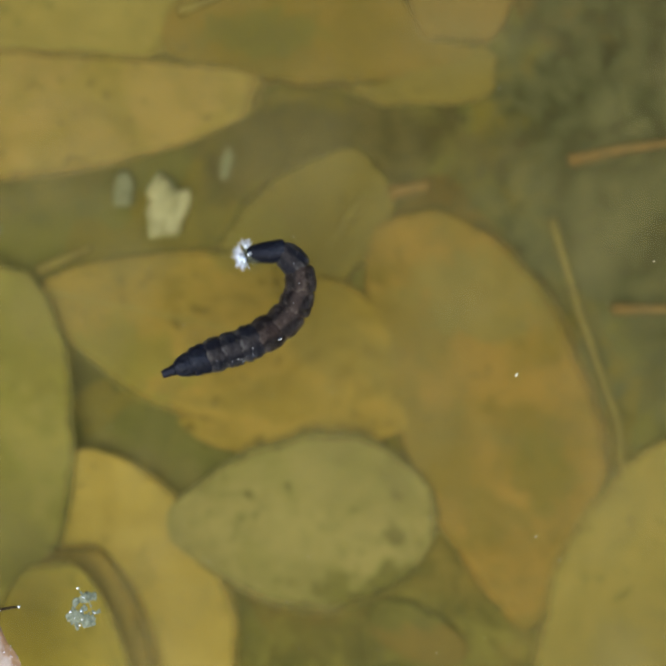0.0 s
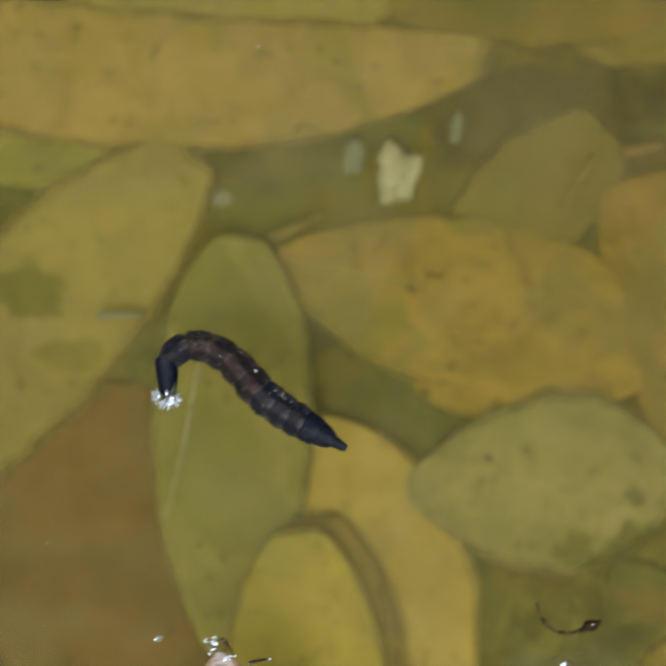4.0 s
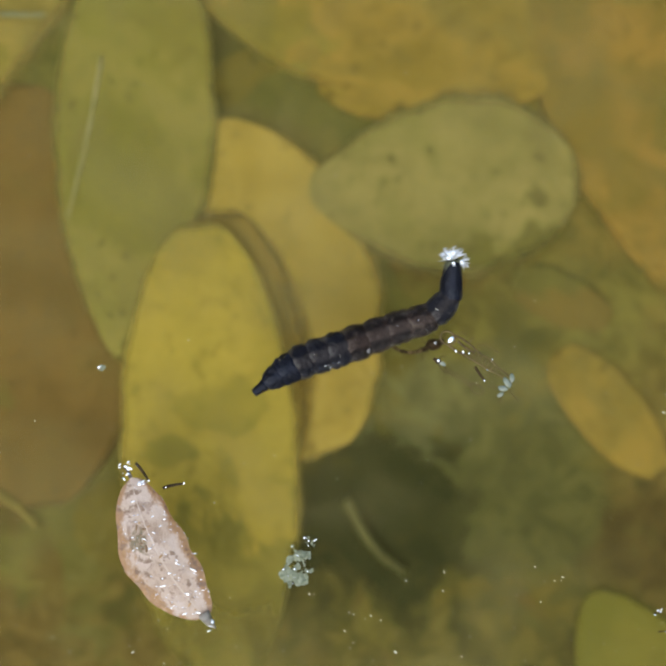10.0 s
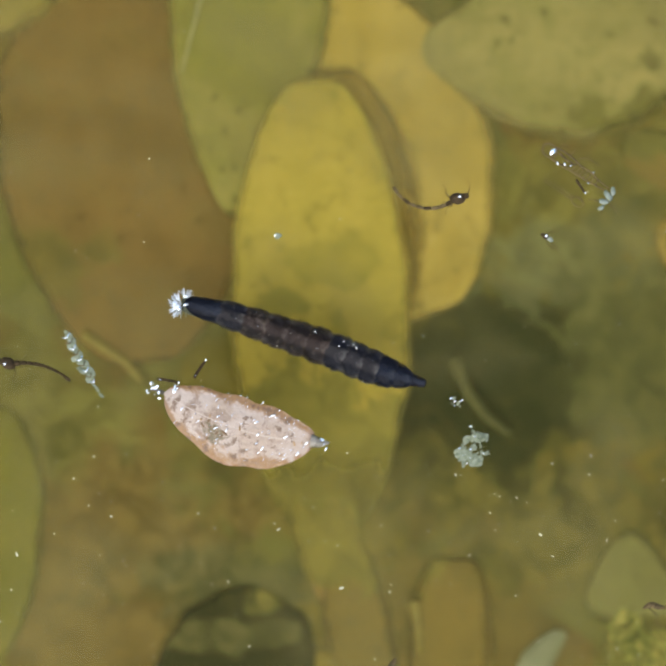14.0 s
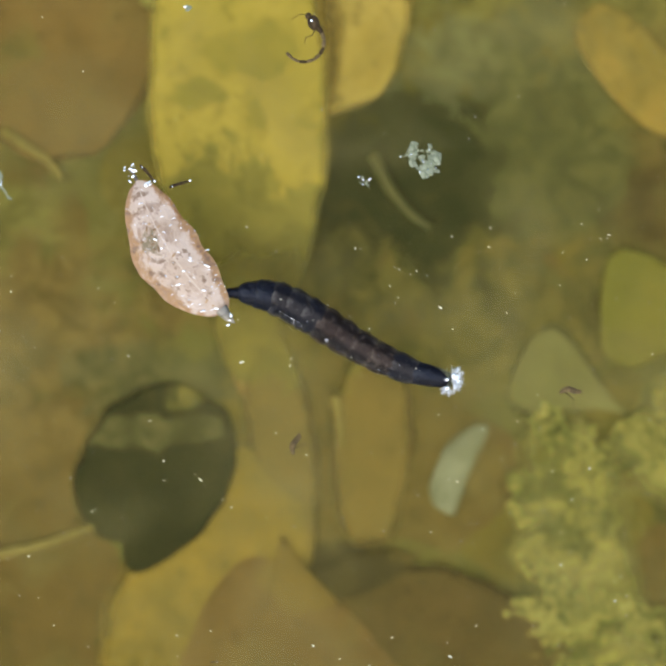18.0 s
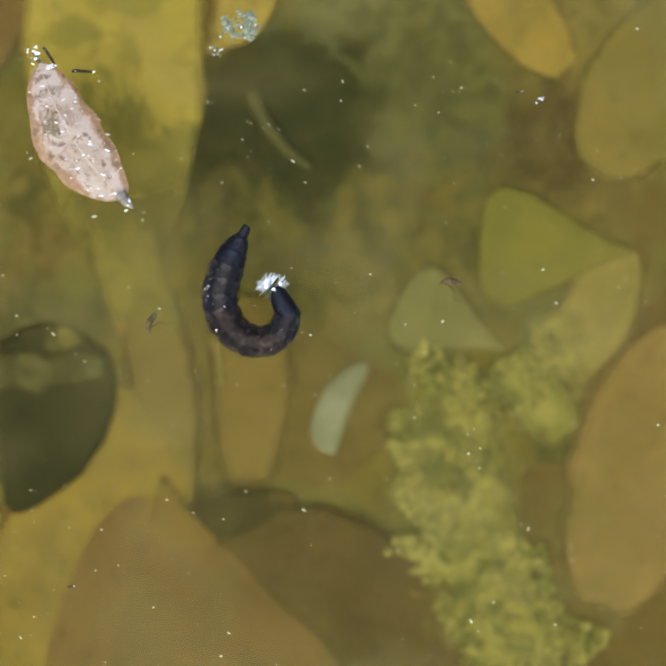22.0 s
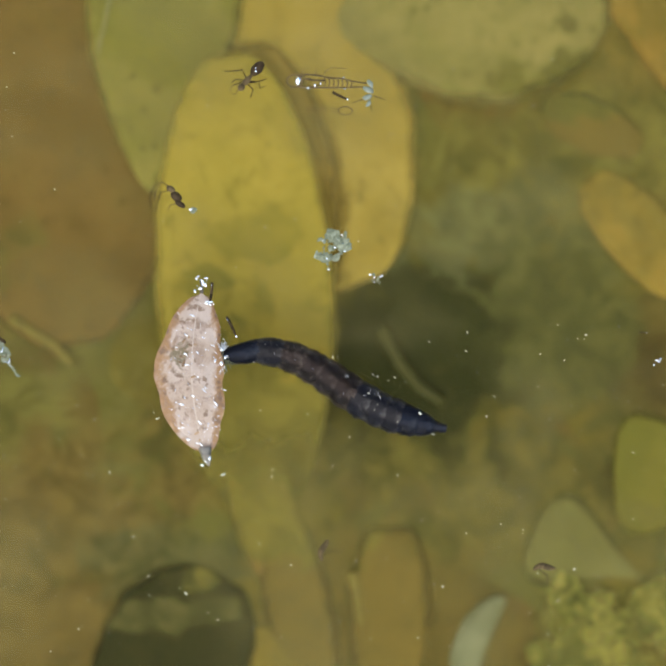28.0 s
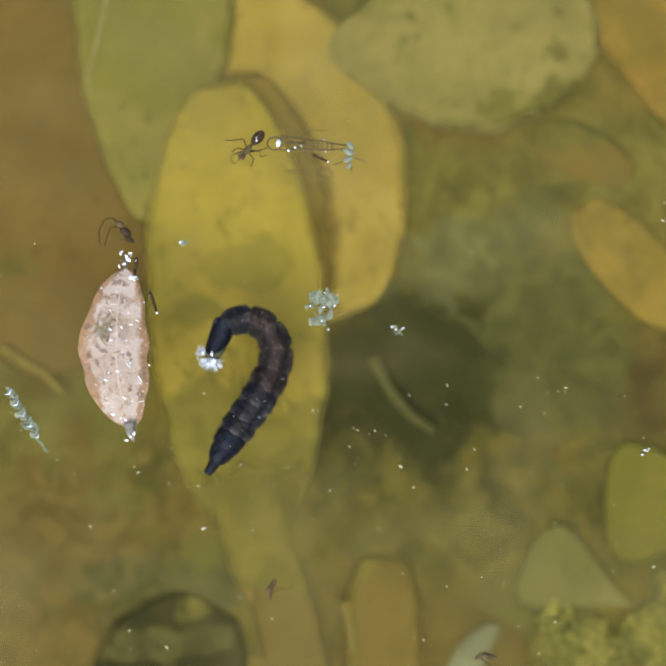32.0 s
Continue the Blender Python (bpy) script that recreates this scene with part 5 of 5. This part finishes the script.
drowned_fly = build_fly()
white_crumb = build_fluff("white_crumb", "tiny white crumb on the water surface", 3, 0.6, PALE_HUSK, 63, 2)


def build_dust():
    """Glinting specks on the water, many to each bright speck."""
    rng = random.Random(8)
    bm = bmesh.new()
    bmesh.ops.create_icosphere(bm, subdivisions=1, radius=1.0)
    pv, pf = [v.co.copy() for v in bm.verts], [[v.index for v in f.verts] for f in bm.faces]
    bm.free()
    verts, faces = [], []
    for k in range(4400):
        x, y = rng.uniform(-75, 75), rng.uniform(-125, 70)
        keep = 0.07 if y > 5 else 0.26 if y > -30 else 1.0
        if rng.random() > keep:
            continue
        s = min(0.032 * math.exp(rng.gauss(0, 0.65)), 0.15)
        sx, sy, turn = s * rng.uniform(1.0, 2.6), s * rng.uniform(0.6, 1.2), rng.gauss(2.8, 0.6)
        c, d = math.cos(turn), math.sin(turn)
        n0 = len(verts)
        verts += [((x + p.x * sx * c - p.y * sy * d) * MM, (y + p.x * sx * d + p.y * sy * c) * MM, p.z * s * 0.35 * MM) for p in pv]
        faces += [[n0 + i for i in f] for f in pf]
    me = bpy.data.meshes.new("surface_dust")
    me.from_pydata(verts, [], faces)
    me.materials.append(PALE_DUST)
    me.polygons.foreach_set("use_smooth", [True] * len(me.polygons))
    return tagged(new("surface_dust", me), "tiny glinting dust specks on the water", "dust", kind="stuff")


dust = build_dust()


# ---- what moves ----
def eased(rows, t):
    """The row's numbers at t, gliding from row to row."""
    k = max(i for i, r in enumerate(rows) if r[0] <= t + 1e-6)
    if k >= len(rows) - 1:
        return rows[-1][1:]
    a, b = rows[k], rows[k + 1]
    p, q = rows[max(k - 1, 0)], rows[min(k + 2, len(rows) - 1)]
    h = b[0] - a[0]
    u = (t - a[0]) / h
    out = []
    for i in range(1, len(a)):
        m0 = (b[i] - p[i]) / max(b[0] - p[0], 1e-6) * h
        m1 = (q[i] - a[i]) / max(q[0] - a[0], 1e-6) * h
        out.append((2 * u**3 - 3 * u**2 + 1) * a[i] + (u**3 - 2 * u**2 + u) * m0 + (3 * u**2 - 2 * u**3) * b[i] + (u**3 - u**2) * m1)
    return out


def larva_chain(x, y, reach, *heads):
    """The middle's pose and the rings' poses in its space, for headings along the body; reach under 1 lets the body sag."""
    slope = min(math.acos(min(max(reach, 0.2), 1.0)), math.asin(2.5 * MM / (BODY / 2)))
    flat = max(min(reach, 1.06), 0.45)
    spots, p, z, mid = [], Vector((0, 0)), 0.0, None
    for u0, u1 in zip(JOINTS, JOINTS[1:]):
        u = (u0 + u1) / 2
        s = min(max((u - 0.08) / 0.21, 0.0), 3.999)
        k = int(s)
        way = radians(heads[k] + (heads[k + 1] - heads[k]) * (s - k))
        d = Vector((math.cos(way), math.sin(way))) * BODY * (u1 - u0) * flat
        dz = (-1 if u < 0.5 else 1) * BODY * (u1 - u0) * math.sin(slope)
        if u1 > 0.5 and mid is None:
            mid = p + d * (0.5 - u0) / (u1 - u0)
        spots.append((p + d / 2, z + dz / 2, math.atan2(dz, BODY * (u1 - u0) * flat), way))
        p, z = p + d, z + dz
    base = pose(x * MM, y * MM, WATER - 2.0 * MM, 0, 0, heads[2])
    rings = []
    for q, z, tilt, way in spots:
        w = Matrix.Translation((x * MM + q.x - mid.x, y * MM + q.y - mid.y, WATER - 2.0 * MM + z)) @ Matrix.Rotation(way, 4, "Z") @ Matrix.Rotation(-tilt, 4, "Y")
        rings.append(base.inverted() @ w)
    return base, rings


def drift(thing, rows, lift=0.0):
    walk(thing, [(t, pose(x * MM, y * MM, WATER + lift * MM, 0, 0, turn)) for t, x, y, turn in rows])


def sunk(t):
    """How deep the gnat hangs, in mm: under the larva at first, at the surface once the larva has passed."""
    return 4.4 * (1 - min(max(t - 11.0, 0.0), 1.0))


def motions():
    # seconds, middle x and y in mm, reach, headings from the head's end to the tail's end
    larva_rows = [
        (0, 11.7, 44.7, 0.94, 23, 18, 38, 91, 188), (0.5, 9.0, 46.9, 0.95, 25, 44, 59, 67, 66), (0.7, 10.7, 44.8, 0.96, -11, -6, 60, 90, 98),
        (1, 6.0, 43.0, 0.77, -44, -100, -68, 103, 102), (1.2, 8.3, 42.8, 0.95, -23, -51, -109, -177, -258), (1.5, -0.0, 39.4, 0.95, -50, -49, -96, -175, -259),
        (2, -8.0, 37.0, 0.96, -94, -85, -73, -104, -230), (2.5, -10.1, 36.8, 0.95, -73, -76, -89, -94, -107), (2.7, -10.2, 35.0, 0.7, -3, -72, -96, -105, -109),
        (3, -15.5, 42.4, 0.87, -258, -221, -163, -93, -38), (3.5, -19.5, 39.4, 0.95, -252, -247, -207, -125, -32), (4, -25.1, 33.7, 0.96, -209, -213, -235, -192, -86),
        (4.5, -26.4, 31.2, 0.95, -240, -224, -207, -192, -180), (5.5, -19.2, 20.3, 0.91, -362, -317, -272, -227, -172), (6.5, -12.1, 9.4, 0.87, -322, -330, -337, -350, -375),
        (7, -12.3, 8.1, 0.85, -182, -274, -345, -378, -403), (7.5, -10.2, 8.1, 0.97, -253, -258, -295, -368, -468), (8, -6.3, 3.0, 0.95, -298, -286, -283, -287, -350),
        (8.5, -5.1, 2.4, 0.79, -253, -291, -289, -299, -317), (8.8, -3.9, -4.7, 0.75, -453, -412, -295, -278, -266), (9, -2.4, -5.3, 0.83, -403, -375, -330, -291, -209),
        (9.5, 3.1, -4.6, 0.92, -372, -368, -344, -295, -192), (10, 4.1, -2.7, 0.97, -323, -344, -338, -345, -274), (10.5, 6.1, -5.2, 0.98, -358, -360, -317, -298, -305),
        (10.8, 4.6, -9.6, 0.66, -418, -417, -411, -270, -259), (11, 6.3, -10.6, 0.84, -389, -410, -463, -526, -640), (11.5, -1.9, -17.4, 0.87, -429, -430, -451, -510, -608),
        (12, -6.9, -19.0, 0.99, -458, -455, -449, -453, -465), (12.3, -6.0, -21.2, 0.85, -424, -430, -449, -463, -474), (12.5, -5.7, -19.1, 0.74, -327, -356, -461, -465, -481),
        (12.7, -10.2, -16.2, 0.78, -637, -587, -513, -459, -443), (13, -12.6, -17.1, 0.86, -622, -604, -561, -476, -388), (13.5, -17.3, -18.2, 0.95, -587, -587, -577, -520, -437),
        (14, -18.9, -22.5, 0.95, -555, -563, -557, -559, -553), (14.5, -17.1, -20.3, 0.81, -668, -640, -559, -512, -508), (15.5, -11.6, -33.6, 0.82, -539, -589, -634, -679, -724),
        (16.5, -6.0, -47.0, 0.82, -806, -765, -708, -660, -644), (16.8, -6.0, -49.7, 0.86, -821, -785, -729, -660, -576), (17, -5.1, -50.5, 0.9, -802, -793, -738, -667, -555),
        (17.5, -4.0, -52.0, 0.91, -745, -771, -760, -699, -609), (18, -3.5, -49.5, 0.91, -720, -750, -753, -746, -733), (18.5, -0.8, -49.0, 0.86, -716, -733, -739, -750, -812),
        (19, -1.6, -50.8, 1.04, -761, -754, -753, -735, -742), (19.5, -1.8, -52.4, 0.95, -777, -762, -748, -736, -732), (20, -0.1, -51.1, 0.96, -711, -750, -751, -754, -770),
        (20.2, 0.9, -48.5, 0.9, -666, -710, -746, -778, -812), (20.5, 2.7, -47.7, 0.95, -661, -688, -735, -799, -900), (20.7, 2.6, -48.8, 0.92, -701, -699, -708, -758, -855),
        (21, 1.5, -50.9, 0.99, -717, -721, -716, -721, -758), (21.3, 2.4, -50.1, 0.85, -688, -708, -725, -736, -739), (21.5, 0.6, -49.8, 0.7, -584, -704, -735, -735, -735),
        (21.7, -0.4, -54.9, 0.76, -851, -780, -732, -698, -679), (22, -0.5, -57.2, 0.82, -839, -825, -770, -700, -602), (22.5, 2.4, -60.0, 0.88, -815, -811, -794, -733, -635),
        (23, 4.0, -58.8, 0.98, -784, -797, -794, -785, -781), (23.3, 0.5, -59.8, 0.86, -857, -841, -792, -745, -742), (23.5, -1.7, -57.5, 0.76, -889, -894, -838, -742, -748),
        (23.7, -1.0, -59.0, 0.83, -861, -882, -919, -990, -1068), (24, -1.3, -51.5, 0.94, -877, -859, -911, -992, -1091), (24.5, 0.9, -42.7, 0.93, -920, -914, -909, -909, -995),
        (25, 0.5, -40.3, 0.93, -901, -911, -918, -914, -931), (25.5, -0.3, -41.4, 0.85, -824, -894, -922, -934, -955), (25.7, -1.7, -39.8, 0.77, -778, -882, -917, -944, -946),
        (26, 1.4, -42.5, 0.86, -784, -820, -877, -948, -1011), (26.5, -1.8, -42.7, 0.92, -845, -846, -861, -918, -1007), (27.5, -3.8, -35.4, 0.91, -853, -883, -913, -933, -963), (28, -5.4, -31.4, 0.9, -912, -927, -940, -924, -891),
        (28.5, -8.9, -28.2, 0.9, -972, -971, -966, -914, -819), (29, -10.8, -31.3, 0.92, -935, -936, -939, -947, -938), (29.5, -10.7, -33.3, 0.81, -820, -897, -949, -955, -971),
        (30, -11.7, -38.1, 0.91, -815, -822, -897, -976, -1076), (30.5, -12.3, -37.5, 0.94, -874, -862, -862, -889, -988), (31, -12.1, -37.1, 0.83, -811, -833, -895, -886, -899),
        (31.3, -7.0, -31.9, 0.81, -1080, -1036, -955, -893, -861), (31.5, -8.5, -29.0, 0.88, -1043, -1027, -968, -908, -811), (32, -11.8, -25.4, 0.93, -1024, -1028, -1015, -934, -834)
    ]
    times = [k / 15 for k in range(481)]
    chains = [larva_chain(*eased(larva_rows, t)) for t in times]
    walk(larva, [(t, c[0]) for t, c in zip(times, chains)])
    for n, ring in enumerate(larva_parts):
        walk(ring, [(t, c[1][n]) for t, c in zip(times, chains)])
    # seconds, base x and y in mm, heading of the leaf
    leaf_rows = [
        (0, -26.1, 10.3, -63), (4, -28.2, -0.5, -63), (4.5, -28.4, -2.4, -63), (6.5, -29.0, -11.7, -63), (8, -26.0, -16.7, -62),
        (9, -26.0, -18.3, -62), (10, -25.6, -19.8, -62), (11, -25.6, -21.0, -62), (12, -26.0, -21.8, -64), (13, -26.2, -22.0, -65),
        (13.5, -31.8, -25.2, -40), (14, -36.1, -29.2, -17), (14.5, -37.5, -33.0, -4), (16.5, -34.8, -33.0, -25), (17, -32.7, -32.7, -29),
        (17.5, -30.8, -31.6, -41), (18, -28.5, -30.9, -56), (18.5, -26.3, -30.4, -65), (19, -25.4, -29.4, -67), (19.5, -24.9, -28.9, -66),
        (20, -24.9, -28.4, -65), (20.5, -24.6, -27.6, -63), (21, -24.6, -27.0, -60), (21.5, -24.1, -25.3, -59), (22, -23.9, -24.6, -58),
        (22.5, -23.2, -24.1, -56), (23, -22.4, -23.9, -55), (23.5, -22.1, -23.9, -53), (24, -21.6, -23.4, -52), (24.5, -22.1, -20.3, -66),
        (25, -20.6, -18.1, -83), (25.5, -20.9, -18.5, -84), (26, -21.9, -18.3, -83), (26.5, -21.5, -18.4, -86), (28.5, -21.8, -20.1, -90),
        (29, -27.6, -16.4, -81), (29.5, -30.1, -14.5, -77), (30, -31.8, -13.7, -75), (30.5, -31.8, -13.4, -77), (31, -30.9, -12.6, -81),
        (31.5, -30.1, -12.1, -88), (32, -29.6, -12.6, -90)
    ]
    drift(floating_leaf, leaf_rows)
    # two loose legs keep by the leaf; the second swings slowly
    for leg, along, aside, start, end in ((leg_one, -1.3, 1.4, 9, -9), (leg_two, 3.0, 2.9, 75, 18)):
        rows = []
        for t, x, y, h in leaf_rows:
            c, s = math.cos(radians(h)), math.sin(radians(h))
            swing = min(max((t - 18) / 12, 0.0), 1.0)
            rows.append((t, x + along * c - aside * s, y + along * s + aside * c, h + start + (end - start) * swing))
        drift(leg, rows)
    gnat_rows = [
        (0, 19.5, -1.5, 0), (3, 19.5, 0.4, 0), (4, 18.8, 1.6, 0), (4.5, 17.6, 1.5, 0), (7, 15.0, -2.0, 0), (8, 15.4, -3.2, 0),
        (9, 13.3, -2.9, 0), (10, 12.1, -3.6, 0), (11, 10.2, -3.4, 0), (12, 3.7, -2.2, 0), (13, 1.4, -3.4, 0),
        (14, -0.3, -4.7, 0), (15.5, -2.8, -6.6, 55), (17, -5.7, -8.7, 102), (17.5, -6.9, -9.9, 105), (18, -6.9, -11.3, 108),
        (19, -7.0, -8.0, 113), (25, 10.0, 26.0, 144), (32, 14.0, 34.0, 180)]
    walk(gnat, [(t, pose(x * MM, y * MM, WATER - sunk(t) * MM, 0, 0, turn)) for t, x, y, turn in gnat_rows])
    drift(ant, [
        (0, -76.0, 26.0, 48), (17, -76.0, 26.0, 48), (23, -40.0, 12.0, 48), (26, -19.0, 7.5, 48), (28.5, -14.3, 6.5, 48),
        (29, -13.7, 6.4, 48), (30, -14.1, 4.8, 48), (31, -15.0, 2.8, 48), (32, -13.8, 2.0, 48)])
    drift(winged_skin, [
        (0, 17.8, -4.5, -33), (7, 18.3, -5.3, -33), (8, 19.3, -6.3, -33), (9, 17.7, -5.6, -33), (10, 17.3, -5.4, -33),
        (11, 15.8, -3.9, -33), (12, 15.0, -2.9, -33), (13, 15.3, -2.0, -33), (14, 14.7, -1.2, -33), (17, 12.5, -0.1, -33),
        (28.5, -5.7, 5.5, -4), (29, -6.2, 5.4, -4), (30, -5.5, 4.1, -4), (31, -7.2, 2.4, -4), (32, -6.2, 1.8, -4)])
    drift(midge, [
        (0, -76.0, 20.0, -45), (17, -76.0, 20.0, -45), (24, -34.0, -4.0, -45), (26, -20.7, -8.2, -45), (26.5, -21.8, -8.1, -45),
        (28.5, -26.2, -7.7, -45), (29, -28.1, -6.9, -45), (30, -28.2, -7.2, -45), (31, -29.0, -7.6, -45), (32, -29.5, -8.1, -45)])
    drift(pale_skin, [
        (0, -12.0, 9.0, 10), (7, -11.7, -22.6, 10), (8, -8.5, -26.7, 9), (9, -7.2, -29.1, 7), (10, -5.6, -31.2, 6),
        (11, -4.6, -33.4, 4), (12, -1.3, -36.0, 3), (13, 1.2, -35.7, 1), (14, 1.6, -35.6, 0), (17, 8.2, -29.4, 70),
        (18, 6.8, -28.4, 79), (19, 5.2, -26.2, 88), (20, 3.7, -24.4, 97), (21, 2.2, -22.6, 106), (22, 1.1, -20.2, 114),
        (23, 0.4, -18.7, 123), (24, -0.8, -16.7, 132), (25, -1.1, -15.5, 141), (26, -2.3, -15.1, 150), (29, -5.5, -14.5, 170),
        (30, -5.6, -15.8, 177), (31, -6.4, -17.7, 183), (32, -5.2, -17.9, 190)])
    drift(bubble_patch, [
        (0, -11.0, -17.4, 0), (7, -10.5, -18.2, 0), (8, -6.9, -22.6, 0), (9, -5.1, -25.3, 0), (10, -3.3, -27.8, 0),
        (11, -1.9, -30.3, 0), (17, 0.5, -29.3, 0), (18, -0.2, -30.8, 0), (19, -0.5, -29.3, 0), (20, -0.8, -27.7, 0),
        (21, -1.7, -25.7, 0), (22, -1.9, -23.2, 0), (23, -1.1, -22.7, 0), (24, -0.4, -21.1, 0), (25, 0.9, -20.2, 0),
        (26, 0.7, -19.9, 0), (29, 0.0, -18.3, 0), (32, 3.9, -21.2, 0)])
    drift(feather_skin, [
        (0, -48.3, -14.4, -58), (6.5, -47.8, -15.2, -58), (14.4, -46.2, -26.3, -58), (17, -46.9, -29.2, -58), (24, -41.2, -28.7, -58),
        (28.5, -47.2, -25.3, -58), (30, -47.3, -25.6, -58), (32, -42.4, -30.7, -58)])
    drift(curled_gnat, [
        (0, -55.8, -25.1, 150), (14.4, -55.3, -25.9, 150), (17, -56.1, -29.0, 150), (24, -52.5, -25.0, 150), (32, -55.8, -22.7, 150)])
    drift(small_skin, [
        (0, 24.4, -54.1, 10), (17, 24.9, -54.9, 10), (18, 25.2, -56.3, 10), (19, 26.1, -55.1, 10), (20, 26.4, -54.2, 10),
        (21, 26.9, -53.3, 10), (22, 27.0, -51.3, 10), (23, 26.5, -49.8, 10), (24, 25.9, -48.5, 10), (25, 25.4, -49.4, 10),
        (26, 23.6, -51.1, 10), (32, 13.5, -61.6, 10)])
    drift(small_skin_two, [
        (0, -8.1, -62.2, 80), (17, -7.6, -63.0, 80), (18, -8.6, -63.1, 80), (19, -8.7, -60.5, 80), (20, -8.5, -58.5, 80),
        (21, -8.8, -58.2, 80), (22, -9.9, -56.4, 80), (23, -8.6, -56.0, 80), (25, 2.6, -60.7, 80), (26.5, -5.1, -53.3, 80),
        (28.5, -7.9, -51.8, 80), (29, -9.0, -51.8, 80), (30, -10.0, -51.9, 80), (32, -12.7, -52.5, 80)])
    drift(bubble_patch_two, [
        (0, 39.0, -36.1, 0), (19, 39.5, -36.9, 0), (20, 38.9, -34.5, 0), (21, 38.5, -31.9, 0), (22, 37.8, -29.0, 0),
        (23, 37.0, -27.4, 0), (24, 36.6, -25.8, 0), (25, 36.6, -26.3, 0), (26, 35.5, -27.2, 0), (32, 33.8, -37.0, 0)])
    drift(white_crumb, [
        (0, -35.3, 1.3, 0), (7, -34.8, 0.5, 0), (8, -32.3, -2.7, 0), (9, -31.2, -4.2, 0), (10, -29.0, -6.3, 0),
        (11, -27.2, -8.1, 0), (12, -25.8, -8.6, 0), (13, -24.9, -8.9, 0), (14, -22.3, -9.7, 0), (32, -22.3, -9.7, 0)])
    drift(splinter_one, [
        (0, 40.0, -42.0, 5), (12.5, 39.5, -38.7, 5), (19, 37.1, -35.9, 5), (22.5, 34.9, -26.6, 5), (25, 33.8, -24.8, -3), (32, 31.0, -30.0, -3)])
    drift(splinter_two, [
        (0, -18.0, -92.0, 8), (19, -18.5, -90.0, 8), (22.5, -19.9, -88.7, 8), (25, -21.4, -86.7, 20), (32, -24.0, -86.0, 20)])
    drift(drowned_fly, [
        (0, 17.0, -5.0, -30), (8, 15.0, -4.5, -30), (10, 12.3, -5.6, -30), (11, 10.6, -5.3, -30), (12, 10.6, -8.8, -30),
        (13, 11.0, -9.4, -30), (14.4, 10.5, -9.1, -30), (17, 11.0, -7.0, -30), (22, 30.0, 20.0, -30), (32, 60.0, 40.0, -30)])
    for n, ring in enumerate(gnat_rings):
        walk(ring, [(t, abdomen_chain(8.5, curl)[n]) for t, curl in ((0, 125), (10.5, 125), (12, 98), (14, 98), (15.5, 140), (17, 195), (32, 200))])
    drift(dust, [(0, -8, 14, 0), (7, -4, 4, 0), (14, 4, -5, 0), (17, 3, -6, 0), (24, 0, 7, 0), (29, -2, 5, 0), (32, -3, 3, 0)])


motions()
